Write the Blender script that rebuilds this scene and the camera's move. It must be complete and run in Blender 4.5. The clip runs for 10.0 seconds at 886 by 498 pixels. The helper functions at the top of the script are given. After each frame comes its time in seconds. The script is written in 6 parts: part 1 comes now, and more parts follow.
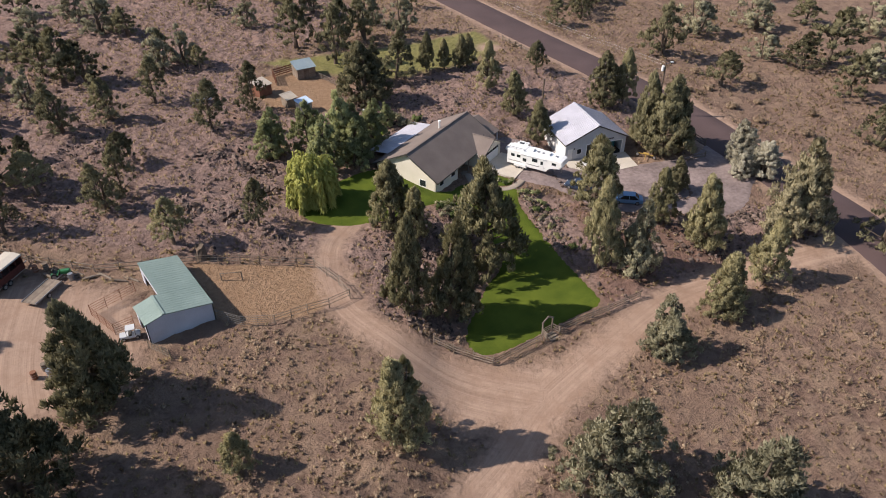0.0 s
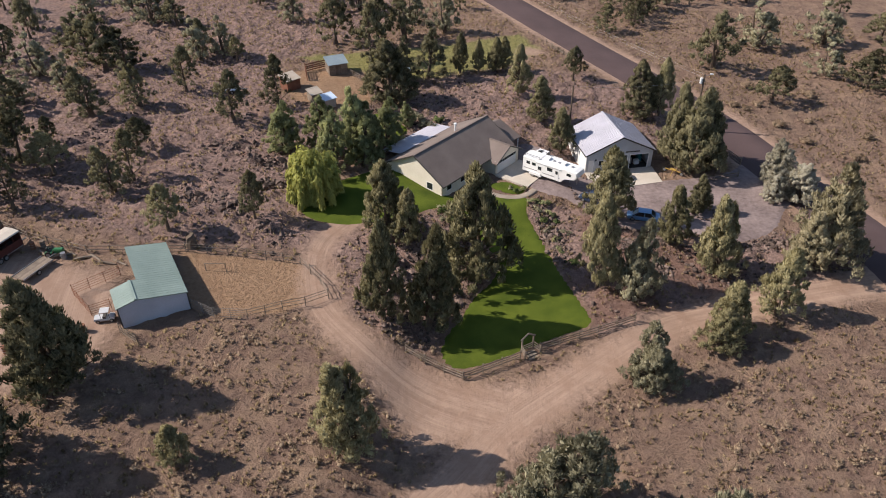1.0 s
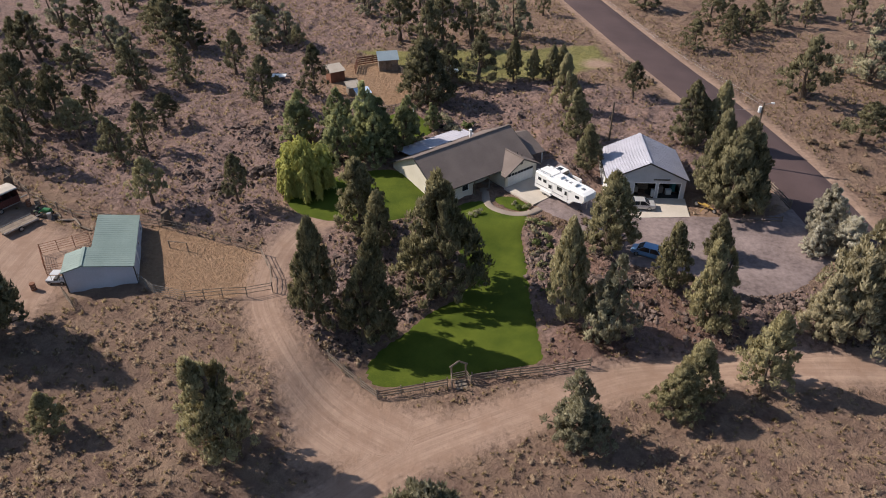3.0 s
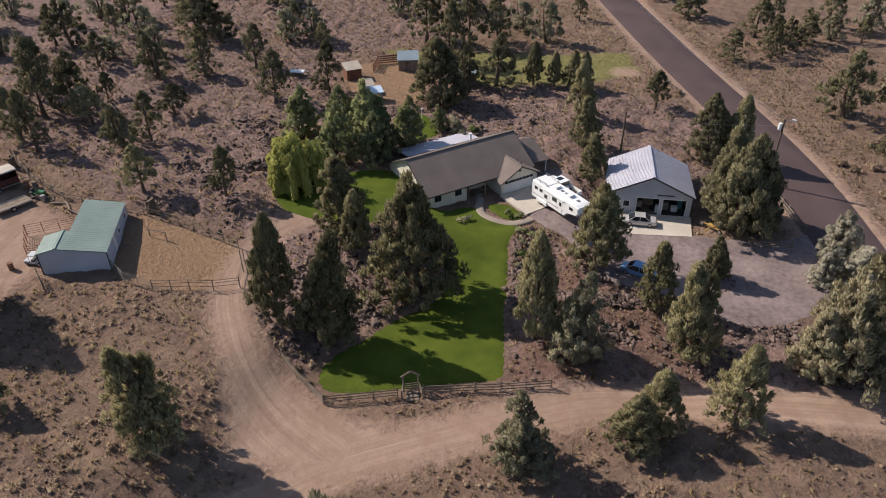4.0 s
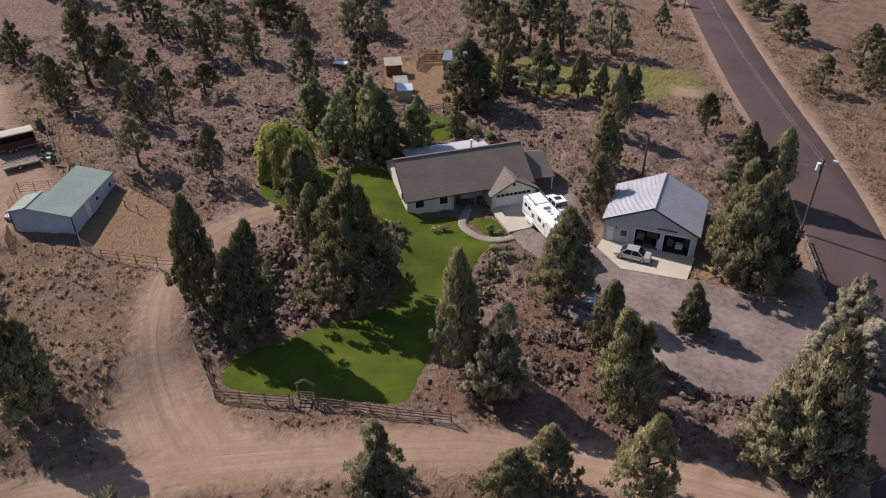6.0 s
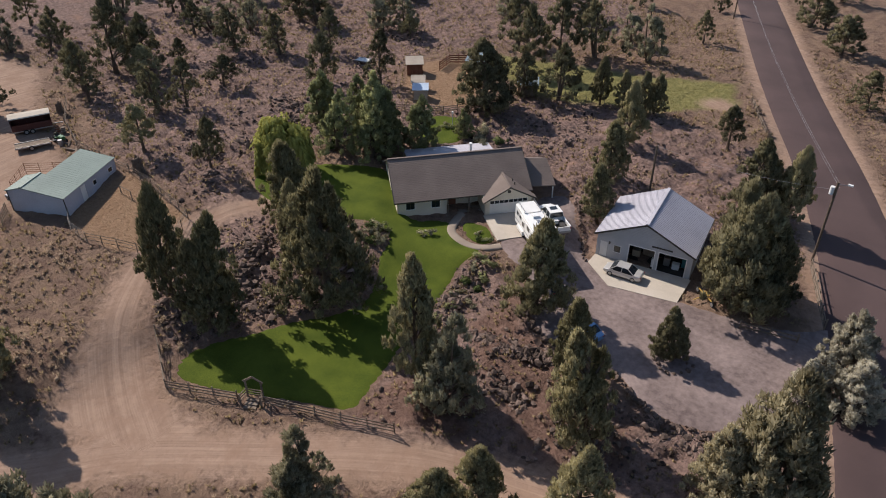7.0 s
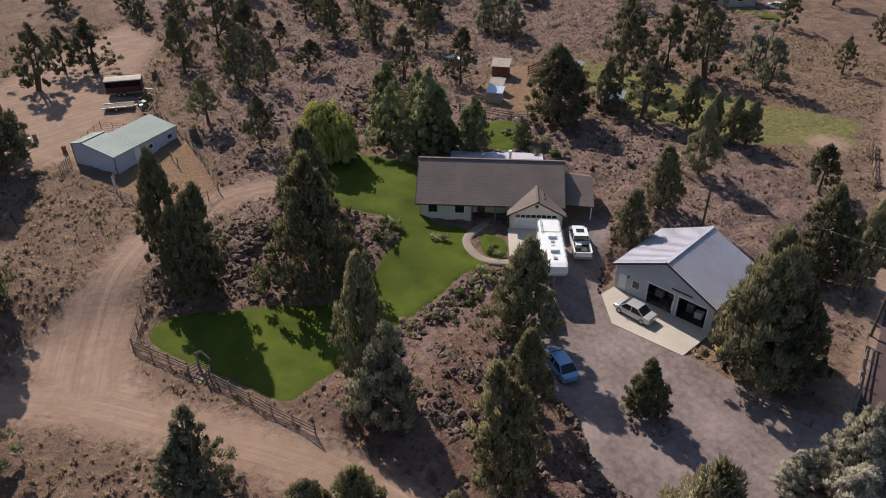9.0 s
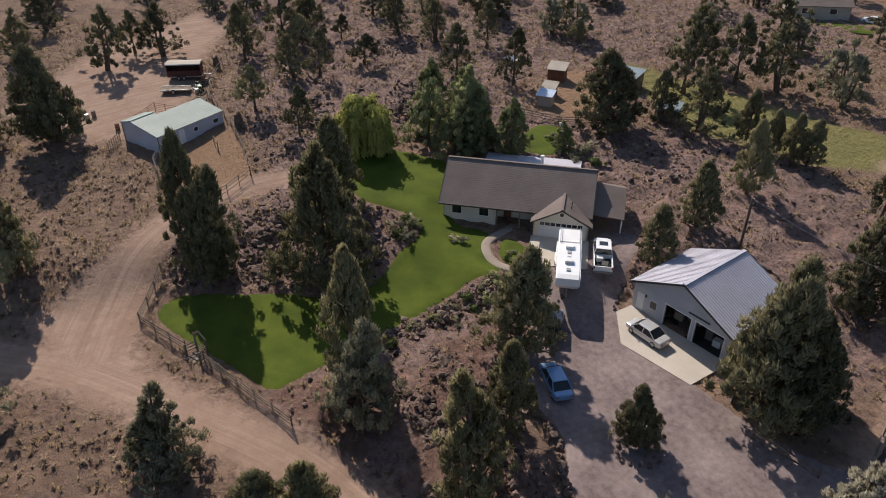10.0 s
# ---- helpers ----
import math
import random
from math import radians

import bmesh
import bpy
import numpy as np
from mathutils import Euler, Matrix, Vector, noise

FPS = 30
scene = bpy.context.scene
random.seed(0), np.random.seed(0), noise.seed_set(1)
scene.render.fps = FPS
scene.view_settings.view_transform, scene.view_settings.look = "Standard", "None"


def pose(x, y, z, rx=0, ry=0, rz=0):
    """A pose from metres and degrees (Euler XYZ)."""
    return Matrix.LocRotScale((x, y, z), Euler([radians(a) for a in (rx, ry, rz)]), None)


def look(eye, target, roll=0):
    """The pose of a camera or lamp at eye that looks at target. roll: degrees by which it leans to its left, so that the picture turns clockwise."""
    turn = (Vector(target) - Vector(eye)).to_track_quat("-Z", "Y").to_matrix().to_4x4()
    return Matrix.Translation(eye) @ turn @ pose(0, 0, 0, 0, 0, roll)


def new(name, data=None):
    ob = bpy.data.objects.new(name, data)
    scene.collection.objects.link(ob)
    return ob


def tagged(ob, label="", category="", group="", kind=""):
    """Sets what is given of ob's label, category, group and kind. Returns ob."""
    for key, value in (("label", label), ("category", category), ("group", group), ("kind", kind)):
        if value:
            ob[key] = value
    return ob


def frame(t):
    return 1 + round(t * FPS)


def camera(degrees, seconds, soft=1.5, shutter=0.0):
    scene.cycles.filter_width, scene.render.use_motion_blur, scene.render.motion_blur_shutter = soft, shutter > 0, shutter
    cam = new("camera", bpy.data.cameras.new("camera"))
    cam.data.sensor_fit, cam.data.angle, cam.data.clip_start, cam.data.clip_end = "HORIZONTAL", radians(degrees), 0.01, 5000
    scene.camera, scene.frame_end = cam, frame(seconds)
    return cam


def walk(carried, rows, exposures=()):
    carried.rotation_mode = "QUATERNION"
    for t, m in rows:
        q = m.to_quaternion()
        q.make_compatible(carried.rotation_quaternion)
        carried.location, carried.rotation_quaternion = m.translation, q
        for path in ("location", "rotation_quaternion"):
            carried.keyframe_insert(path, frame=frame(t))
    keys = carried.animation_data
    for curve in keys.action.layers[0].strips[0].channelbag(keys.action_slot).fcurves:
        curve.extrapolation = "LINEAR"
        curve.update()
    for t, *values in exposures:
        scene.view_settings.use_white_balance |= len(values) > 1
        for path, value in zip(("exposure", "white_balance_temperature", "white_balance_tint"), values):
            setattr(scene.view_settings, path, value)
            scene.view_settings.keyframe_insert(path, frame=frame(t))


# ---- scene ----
cam = camera(63.8, 10.0, soft=1.0)
METRES, EYE, TILT, LEAN, TURN = 100.0, 56.5, -35.56, 0.21, 0.0
ROWS = [
    (0.0, 0.0, 0.0, 0.0, 0.0, 0.0, 0.0),
    (0.5, 0.0528, 0.016, 0.0031, 3.1, 0.05, -2.09),
    (1.0, 0.1043, 0.0347, 0.0074, 6.02, 0.05, -4.08),
    (1.5, 0.1543, 0.0556, 0.0132, 8.86, -0.04, -6.01),
    (2.0, 0.2025, 0.0784, 0.0204, 11.68, -0.24, -7.93),
    (3.5, 0.3376, 0.1579, 0.0526, 19.86, -1.35, -13.29),
    (4.0, 0.3791, 0.1886, 0.0662, 22.54, -1.86, -14.98),
    (4.5, 0.4184, 0.2212, 0.0814, 25.35, -2.54, -16.68),
    (5.0, 0.4561, 0.2553, 0.0975, 28.29, -3.31, -18.39),
    (5.5, 0.4913, 0.2908, 0.1148, 31.31, -4.18, -20.11),
    (6.0, 0.5238, 0.3271, 0.1328, 34.29, -5.11, -21.71),
    (7.5, 0.603, 0.4364, 0.1912, 43.92, -8.77, -26.27),
    (8.0, 0.6235, 0.473, 0.21, 47.89, -10.42, -27.83),
    (8.5, 0.6404, 0.5086, 0.2285, 52.07, -12.27, -29.3),
    (9.0, 0.6539, 0.5434, 0.2464, 56.49, -14.36, -30.71),
    (9.5, 0.6641, 0.5773, 0.2644, 61.18, -16.72, -32.04),
    (10.0, 0.6721, 0.6109, 0.2819, 65.82, -19.13, -33.17),
]
EXPOSURES = [(0.0, 0.60), (2.0, 0.46), (4.0, 0.36), (7.0, 0.26), (10.0, 0.22)]
walk(cam, [(t, pose(0, 0, EYE, TILT, LEAN, TURN) @ pose(METRES * x, METRES * y, METRES * z, 90 + pitch, roll, yaw)) for t, x, y, z, yaw, pitch, roll in ROWS],
     exposures=EXPOSURES)

# ---- world and sun ----
SUN_EL, SUN_DIR = 40.0, (-0.998, -0.06)
world = bpy.data.worlds.new("sky")
scene.world = world
world.use_nodes = True
wn = world.node_tree.nodes
sky = wn.new("ShaderNodeTexSky")
sky.sky_type, sky.sun_disc = "NISHITA", False
sky.sun_elevation, sky.sun_rotation = radians(SUN_EL), math.atan2(SUN_DIR[0], SUN_DIR[1])
sky.altitude, sky.dust_density = 900, 1.5
wn["Background"].inputs["Strength"].default_value = 0.10
world.node_tree.links.new(sky.outputs[0], wn["Background"].inputs["Color"])
sun_data = bpy.data.lights.new("sun", "SUN")
sun_data.energy, sun_data.angle, sun_data.color = 4.5, radians(0.6), (1.0, 0.897, 0.80)
sun = new("sun", sun_data)
ce = math.cos(radians(SUN_EL))
sun.matrix_world = look((0, 0, 0), (-SUN_DIR[0] * ce, -SUN_DIR[1] * ce, -math.sin(radians(SUN_EL))))


# ---- materials ----
def surface(name, dark, light, rough=0.85, grain=6.0, patch=0.35, bump=0.25, metal=0.0, specks=0.0, per_object=0.0, per_island=0.0, spec=0.3):
    """A procedural surface: two base colours mixed by coarse patches and fine grain, with relief."""
    m = bpy.data.materials.new(name)
    m.use_nodes = True
    nt = m.node_tree
    n, link = nt.nodes, nt.links.new
    b = n["Principled BSDF"]
    geo = n.new("ShaderNodeTexCoord")
    big, fine = n.new("ShaderNodeTexNoise"), n.new("ShaderNodeTexNoise")
    big.inputs["Scale"].default_value, big.inputs["Detail"].default_value = patch, 5
    fine.inputs["Scale"].default_value, fine.inputs["Detail"].default_value = grain, 6
    fine.inputs["Roughness"].default_value = 0.7
    link(geo.outputs["Object"], big.inputs["Vector"])
    link(geo.outputs["Object"], fine.inputs["Vector"])
    add = n.new("ShaderNodeMath")
    add.operation = "ADD"
    link(big.outputs["Fac"], add.inputs[0])
    link(fine.outputs["Fac"], add.inputs[1])
    last = add.outputs[0]
    for source, amount in (("Object", per_object), ("Island", per_island)):
        if amount:
            info = n.new("ShaderNodeObjectInfo" if source == "Object" else "ShaderNodeNewGeometry")
            scaled = n.new("ShaderNodeMath")
            scaled.operation = "MULTIPLY_ADD"
            link(info.outputs["Random" if source == "Object" else "Random Per Island"], scaled.inputs[0])
            scaled.inputs[1].default_value = amount
            link(last, scaled.inputs[2])
            shift = n.new("ShaderNodeMath")
            shift.operation = "SUBTRACT"
            link(scaled.outputs[0], shift.inputs[0])
            shift.inputs[1].default_value = amount / 2
            last = shift.outputs[0]
    ramp = n.new("ShaderNodeMapRange")
    ramp.inputs["From Min"].default_value, ramp.inputs["From Max"].default_value = 0.7, 1.3
    link(last, ramp.inputs["Value"])
    mix = n.new("ShaderNodeMix")
    mix.data_type = "RGBA"
    mix.inputs["A"].default_value, mix.inputs["B"].default_value = (*dark, 1), (*light, 1)
    link(ramp.outputs[0], mix.inputs["Factor"])
    link(mix.outputs["Result"], b.inputs["Base Color"])
    b.inputs["Roughness"].default_value, b.inputs["Metallic"].default_value = rough, metal
    b.inputs["Specular IOR Level"].default_value = spec
    if bump:
        bm_ = n.new("ShaderNodeBump")
        bm_.inputs["Strength"].default_value, bm_.inputs["Distance"].default_value = bump, 0.05
        link(fine.outputs["Fac"], bm_.inputs["Height"])
        link(bm_.outputs["Normal"], b.inputs["Normal"])
    return m


def paint(name, color, rough=0.4, metal=0.0, coat=0.0):
    m = surface(name, [c * 0.9 for c in color], [min(1, c * 1.06) for c in color], rough, 25, 1.2, 0.04, metal, spec=0.5)
    m.node_tree.nodes["Principled BSDF"].inputs["Coat Weight"].default_value = coat
    return m


def foliage(name, dark, light, glow=0.25):
    """Leaf material: per-tree and per-clump variation, part of the light passes through."""
    m = surface(name, dark, light, 0.75, 3.0, 0.5, 0, per_object=0.35, per_island=0.35, spec=0.15)
    nt = m.node_tree
    thin = nt.nodes.new("ShaderNodeBsdfTranslucent")
    mixed = nt.nodes.new("ShaderNodeMixShader")
    b = nt.nodes["Principled BSDF"]
    color = b.inputs["Base Color"].links[0].from_socket
    nt.links.new(color, thin.inputs["Color"])
    mixed.inputs["Fac"].default_value = glow
    nt.links.new(b.outputs[0], mixed.inputs[1])
    nt.links.new(thin.outputs[0], mixed.inputs[2])
    nt.links.new(mixed.outputs[0], nt.nodes["Material Output"].inputs["Surface"])
    return m


def ground_material():
    """Soil, dry grass, lava rock, driven dirt and corral dirt, mixed by the zones of the ground sheet."""
    m = bpy.data.materials.new("dry_ground")
    m.use_nodes = True
    nt = m.node_tree
    n, link = nt.nodes, nt.links.new
    b = n["Principled BSDF"]
    co = n.new("ShaderNodeTexCoord")

    def noise_node(scale, detail=6, rough=0.6):
        q = n.new("ShaderNodeTexNoise")
        q.inputs["Scale"].default_value, q.inputs["Detail"].default_value, q.inputs["Roughness"].default_value = scale, detail, rough
        link(co.outputs["Object"], q.inputs["Vector"])
        return q.outputs["Fac"]

    def ranged(v, lo, hi):
        q = n.new("ShaderNodeMapRange")
        q.inputs["From Min"].default_value, q.inputs["From Max"].default_value = lo, hi
        link(v, q.inputs["Value"])
        return q.outputs[0]

    def mixed(f, a, c):
        q = n.new("ShaderNodeMix")
        q.data_type = "RGBA"
        link(f, q.inputs["Factor"])
        for s, v in (("A", a), ("B", c)):
            if isinstance(v, tuple):
                q.inputs[s].default_value = (*v, 1)
            else:
                link(v, q.inputs[s])
        return q.outputs["Result"]

    def zone(name, ragged, soft=0.18):
        at = n.new("ShaderNodeAttribute")
        at.attribute_name = name
        s = n.new("ShaderNodeMath")
        s.operation = "ADD"
        link(at.outputs["Fac"], s.inputs[0])
        link(ragged, s.inputs[1])
        return ranged(s.outputs[0], 1.0 - soft, 1.0 + soft)

    fine, mid, coarse, patch = noise_node(9, 8, 0.75), noise_node(1.6, 6, 0.7), noise_node(0.35), noise_node(0.06, 4)
    soil = mixed(ranged(mid, 0.35, 0.68), (0.128, 0.082, 0.063), (0.275, 0.182, 0.138))
    straw = mixed(ranged(fine, 0.35, 0.7), (0.195, 0.131, 0.094), (0.405, 0.282, 0.198))
    base = mixed(ranged(coarse, 0.42, 0.66), soil, straw)
    base = mixed(ranged(patch, 0.5, 0.75), base, (0.210, 0.139, 0.102))
    lava = mixed(ranged(mid, 0.35, 0.62), (0.125, 0.084, 0.074), (0.305, 0.207, 0.176))
    lava = mixed(ranged(fine, 0.52, 0.7), lava, (0.37, 0.26, 0.222))
    lava = mixed(ranged(coarse, 0.56, 0.72), lava, (0.305, 0.19, 0.145))
    driven = mixed(ranged(mid, 0.3, 0.7), (0.212, 0.140, 0.105), (0.298, 0.203, 0.152))
    orange = mixed(ranged(mid, 0.3, 0.7), (0.25, 0.152, 0.092), (0.35, 0.232, 0.148))
    meadow = mixed(ranged(mid, 0.3, 0.7), (0.145, 0.145, 0.052), (0.275, 0.235, 0.095))
    out = mixed(zone("rock", coarse, 0.25), base, lava)
    out = mixed(zone("meadow", coarse, 0.2), out, meadow)
    out = mixed(zone("corral", coarse, 0.15), out, orange)
    earth = mixed(ranged(mid, 0.32, 0.68), (0.130, 0.079, 0.063), (0.255, 0.160, 0.128))
    out = mixed(zone("bank", mid, 0.3), out, earth)
    # wheel marks drawn out along the lanes
    lane = n.new("ShaderNodeCombineXYZ")
    for k, (name, factor) in enumerate((("across", 1.7), ("along", 0.025))):
        at, q = n.new("ShaderNodeAttribute"), n.new("ShaderNodeMath")
        at.attribute_name = name
        q.operation = "MULTIPLY"
        q.inputs[1].default_value = factor
        link(at.outputs["Fac"], q.inputs[0])
        link(q.outputs[0], lane.inputs[k])
    marks = n.new("ShaderNodeTexNoise")
    marks.inputs["Scale"].default_value, marks.inputs["Detail"].default_value, marks.inputs["Roughness"].default_value = 1.0, 6, 0.75
    link(lane.outputs[0], marks.inputs["Vector"])
    driven = mixed(ranged(marks.outputs["Fac"], 0.36, 0.66), driven, (0.375, 0.264, 0.199))
    driven = mixed(ranged(coarse, 0.46, 0.68), driven, (0.262, 0.172, 0.126))
    trodden = zone("dirt", mid, 0.3)
    out = mixed(trodden, out, driven)
    link(out, b.inputs["Base Color"])
    b.inputs["Roughness"].default_value, b.inputs["Specular IOR Level"].default_value = 0.95, 0.15
    h = n.new("ShaderNodeMath")
    h.operation = "MULTIPLY_ADD"
    link(mid, h.inputs[0])
    h.inputs[1].default_value = 4.0
    link(fine, h.inputs[2])
    bump = n.new("ShaderNodeBump")
    bump.inputs["Strength"].default_value, bump.inputs["Distance"].default_value = 0.85, 0.2
    link(h.outputs[0], bump.inputs["Height"])
    calm = n.new("ShaderNodeMath")
    calm.operation = "MULTIPLY_ADD"
    link(trodden, calm.inputs[0])
    calm.inputs[1].default_value, calm.inputs[2].default_value = -0.6, 0.85
    link(calm.outputs[0], bump.inputs["Strength"])
    link(bump.outputs["Normal"], b.inputs["Normal"])
    return m


def glass_material():
    m = bpy.data.materials.new("window_glass")
    m.use_nodes = True
    b = m.node_tree.nodes["Principled BSDF"]
    b.inputs["Base Color"].default_value = (0.02, 0.025, 0.03, 1)
    b.inputs["Roughness"].default_value, b.inputs["Specular IOR Level"].default_value = 0.06, 0.6
    return m


GROUND = ground_material()
GLASS = glass_material()
JUNIPER = foliage("juniper_foliage", (0.135, 0.124, 0.068), (0.450, 0.400, 0.225), 0.32)
# same species as JUNIPER; the far trees' shaded side put into the colour
JUNIPER_DARKENED = foliage("darkened_juniper_foliage", (0.080, 0.075, 0.044), (0.280, 0.251, 0.143), 0.28)
JUNIPER_GREY = foliage("grey_juniper_foliage", (0.165, 0.156, 0.102), (0.47, 0.432, 0.29), 0.3)
PALE_JUNIPER = foliage("pale_juniper_foliage", (0.20, 0.178, 0.108), (0.48, 0.42, 0.275), 0.32)
DECIDUOUS = foliage("broadleaf_foliage", (0.175, 0.185, 0.09), (0.42, 0.43, 0.215), 0.38)
WILLOW = foliage("willow_foliage", (0.215, 0.225, 0.055), (0.45, 0.44, 0.135), 0.35)
OLIVE = foliage("silver_foliage", (0.33, 0.305, 0.235), (0.62, 0.58, 0.475), 0.35)
SAGE = foliage("sagebrush_foliage", (0.20, 0.142, 0.098), (0.39, 0.292, 0.20), 0.2)
STRAW = foliage("dry_grass_blades", (0.20, 0.145, 0.075), (0.42, 0.32, 0.18), 0.2)
SHRUB = foliage("garden_foliage", (0.05, 0.075, 0.025), (0.17, 0.2, 0.075), 0.25)
BARK = surface("bark", (0.07, 0.05, 0.038), (0.18, 0.135, 0.1), 0.95, 14, 2, 0.6)
LAVA = surface("lava_stone", (0.045, 0.034, 0.030), (0.225, 0.165, 0.14), 0.95, 5, 0.8, 0.7, per_island=0.5, spec=0.15)
LAWN = surface("mown_grass", (0.038, 0.061, 0.008), (0.108, 0.134, 0.018), 0.9, 9, 0.3, 0.6, spec=0.1)
ASPHALT = surface("cinder_asphalt", (0.058, 0.038, 0.038), (0.104, 0.069, 0.067), 0.9, 14, 0.12, 0.25)
GRAVEL = surface("driveway_gravel", (0.108, 0.081, 0.078), (0.300, 0.235, 0.222), 0.95, 1.6, 0.16, 0.25)
CONCRETE = surface("concrete", (0.40, 0.355, 0.30), (0.56, 0.50, 0.43), 0.9, 12, 0.4, 0.15)
SHINGLE = surface("brown_shingles", (0.145, 0.115, 0.102), (0.215, 0.172, 0.152), 0.9, 7, 0.35, 0.35, per_island=0.18)
CREAM = surface("cream_siding", (0.6, 0.55, 0.45), (0.73, 0.68, 0.58), 0.7, 9, 0.5, 0.1)
WHITE = surface("white_paint", (0.66, 0.66, 0.65), (0.80, 0.80, 0.79), 0.55, 9, 0.6, 0.08)
GREY_SIDING = surface("pale_grey_siding", (0.40, 0.41, 0.43), (0.52, 0.53, 0.55), 0.65, 9, 0.5, 0.1)
METAL_ROOF = surface("pale_metal_roof", (0.40, 0.39, 0.44), (0.52, 0.51, 0.565), 0.6, 6, 0.4, 0.06, metal=0.05, spec=0.3)
GREEN_ROOF = surface("green_metal_roof", (0.165, 0.22, 0.20), (0.235, 0.30, 0.272), 0.62, 6, 0.35, 0.04, spec=0.35)
SHED_WALL = surface("shed_siding", (0.40, 0.41, 0.47), (0.52, 0.53, 0.60), 0.6, 8, 0.4, 0.08)
TRIM = paint("dark_trim", (0.05, 0.045, 0.04), 0.6)
WOOD = surface("weathered_wood", (0.13, 0.098, 0.075), (0.29, 0.235, 0.185), 0.9, 18, 1.5, 0.4, per_object=0.3)
RED_WOOD = surface("red_brown_boards", (0.13, 0.055, 0.035), (0.24, 0.11, 0.07), 0.9, 14, 1.2, 0.3)
RUBBER = surface("tyre_rubber", (0.012, 0.012, 0.012), (0.03, 0.03, 0.03), 0.9, 20, 2, 0.2)
STEEL = paint("grey_steel", (0.35, 0.35, 0.36), 0.4, 0.7)
DARK = surface("dark_interior", (0.02, 0.02, 0.02), (0.05, 0.045, 0.04), 0.9, 8, 1, 0.1)
PATHWAY = surface("path_concrete", (0.235, 0.19, 0.155), (0.33, 0.275, 0.225), 0.9, 12, 0.5, 0.15)
PIPE = surface("faded_pipe", (0.13, 0.115, 0.105), (0.24, 0.215, 0.195), 0.8, 12, 1, 0.1)
YELLOW = surface("faded_yellow_paint", (0.32, 0.20, 0.05), (0.45, 0.30, 0.09), 0.7, 12, 1, 0.1)


# ---- building helpers ----
def thing(name, x, y, z, turn=0.0, label="", category="", group="", kind="", scale=1.0):
    ob = new(name)
    ob.matrix_world = pose(x, y, z, 0, 0, turn) @ Matrix.Scale(scale, 4)
    ob.empty_display_size = 0.2
    return tagged(ob, label, category, group, kind)


def finish(name, bm, material, smooth=False):
    me = bpy.data.meshes.new(name)
    bmesh.ops.recalc_face_normals(bm, faces=bm.faces)
    bm.to_mesh(me)
    bm.free()
    me.materials.append(material)
    if smooth:
        me.polygons.foreach_set("use_smooth", [True] * len(me.polygons))
    return me


def part(name, bm, material, parent=None, label="", smooth=False):
    """Links a bmesh as one mesh object under a thing or a part."""
    ob = new(name, finish(name, bm, material, smooth))
    if parent is not None:
        ob.parent = parent
    if label:
        ob["label"] = label
    return ob


def box(bm, x0, x1, y0, y1, z0, z1):
    v = [bm.verts.new(p) for p in ((x0, y0, z0), (x1, y0, z0), (x1, y1, z0), (x0, y1, z0), (x0, y0, z1), (x1, y0, z1), (x1, y1, z1), (x0, y1, z1))]
    for f in ((3, 2, 1, 0), (4, 5, 6, 7), (0, 1, 5, 4), (1, 2, 6, 5), (2, 3, 7, 6), (3, 0, 4, 7)):
        bm.faces.new([v[i] for i in f])
    return bm


def prism(bm, outline, thickness):
    """A slab whose top face is the outline, extruded straight down."""
    a = [bm.verts.new(p) for p in outline]
    b = [bm.verts.new((p[0], p[1], p[2] - thickness)) for p in outline]
    bm.faces.new(a)
    bm.faces.new(b[::-1])
    for i in range(len(a)):
        j = (i + 1) % len(a)
        bm.faces.new((a[j], a[i], b[i], b[j]))
    return bm


def extrude_y(bm, outline, y0, y1):
    """An outline of (x, z) extruded along y."""
    a = [bm.verts.new((x, y0, z)) for x, z in outline]
    b = [bm.verts.new((x, y1, z)) for x, z in outline]
    bm.faces.new(a)
    bm.faces.new(b[::-1])
    for i in range(len(a)):
        j = (i + 1) % len(a)
        bm.faces.new((a[j], a[i], b[i], b[j]))
    return bm


def extrude_x(bm, outline, x0, x1):
    a = [bm.verts.new((x0, y, z)) for y, z in outline]
    b = [bm.verts.new((x1, y, z)) for y, z in outline]
    bm.faces.new(a)
    bm.faces.new(b[::-1])
    for i in range(len(a)):
        j = (i + 1) % len(a)
        bm.faces.new((a[j], a[i], b[i], b[j]))
    return bm


def beam(bm, p, q, w, h=None, sides=4):
    """A straight bar from p to q; sides above 4 make it round."""
    p, q = Vector(p), Vector(q)
    d = q - p
    h = h or w
    t = d.to_track_quat("Z", "Y").to_matrix()
    rings = []
    for c in (p, q):
        ring = []
        for i in range(sides):
            a = 2 * math.pi * (i + 0.5) / sides
            r = 0.7071 if sides == 4 else 0.5
            ring.append(bm.verts.new(c + t @ Vector((math.cos(a) * w * r, math.sin(a) * h * r, 0))))
        rings.append(ring)
    bm.faces.new(rings[0][::-1])
    bm.faces.new(rings[1])
    for i in range(sides):
        j = (i + 1) % sides
        bm.faces.new((rings[0][i], rings[0][j], rings[1][j], rings[1][i]))
    return bm


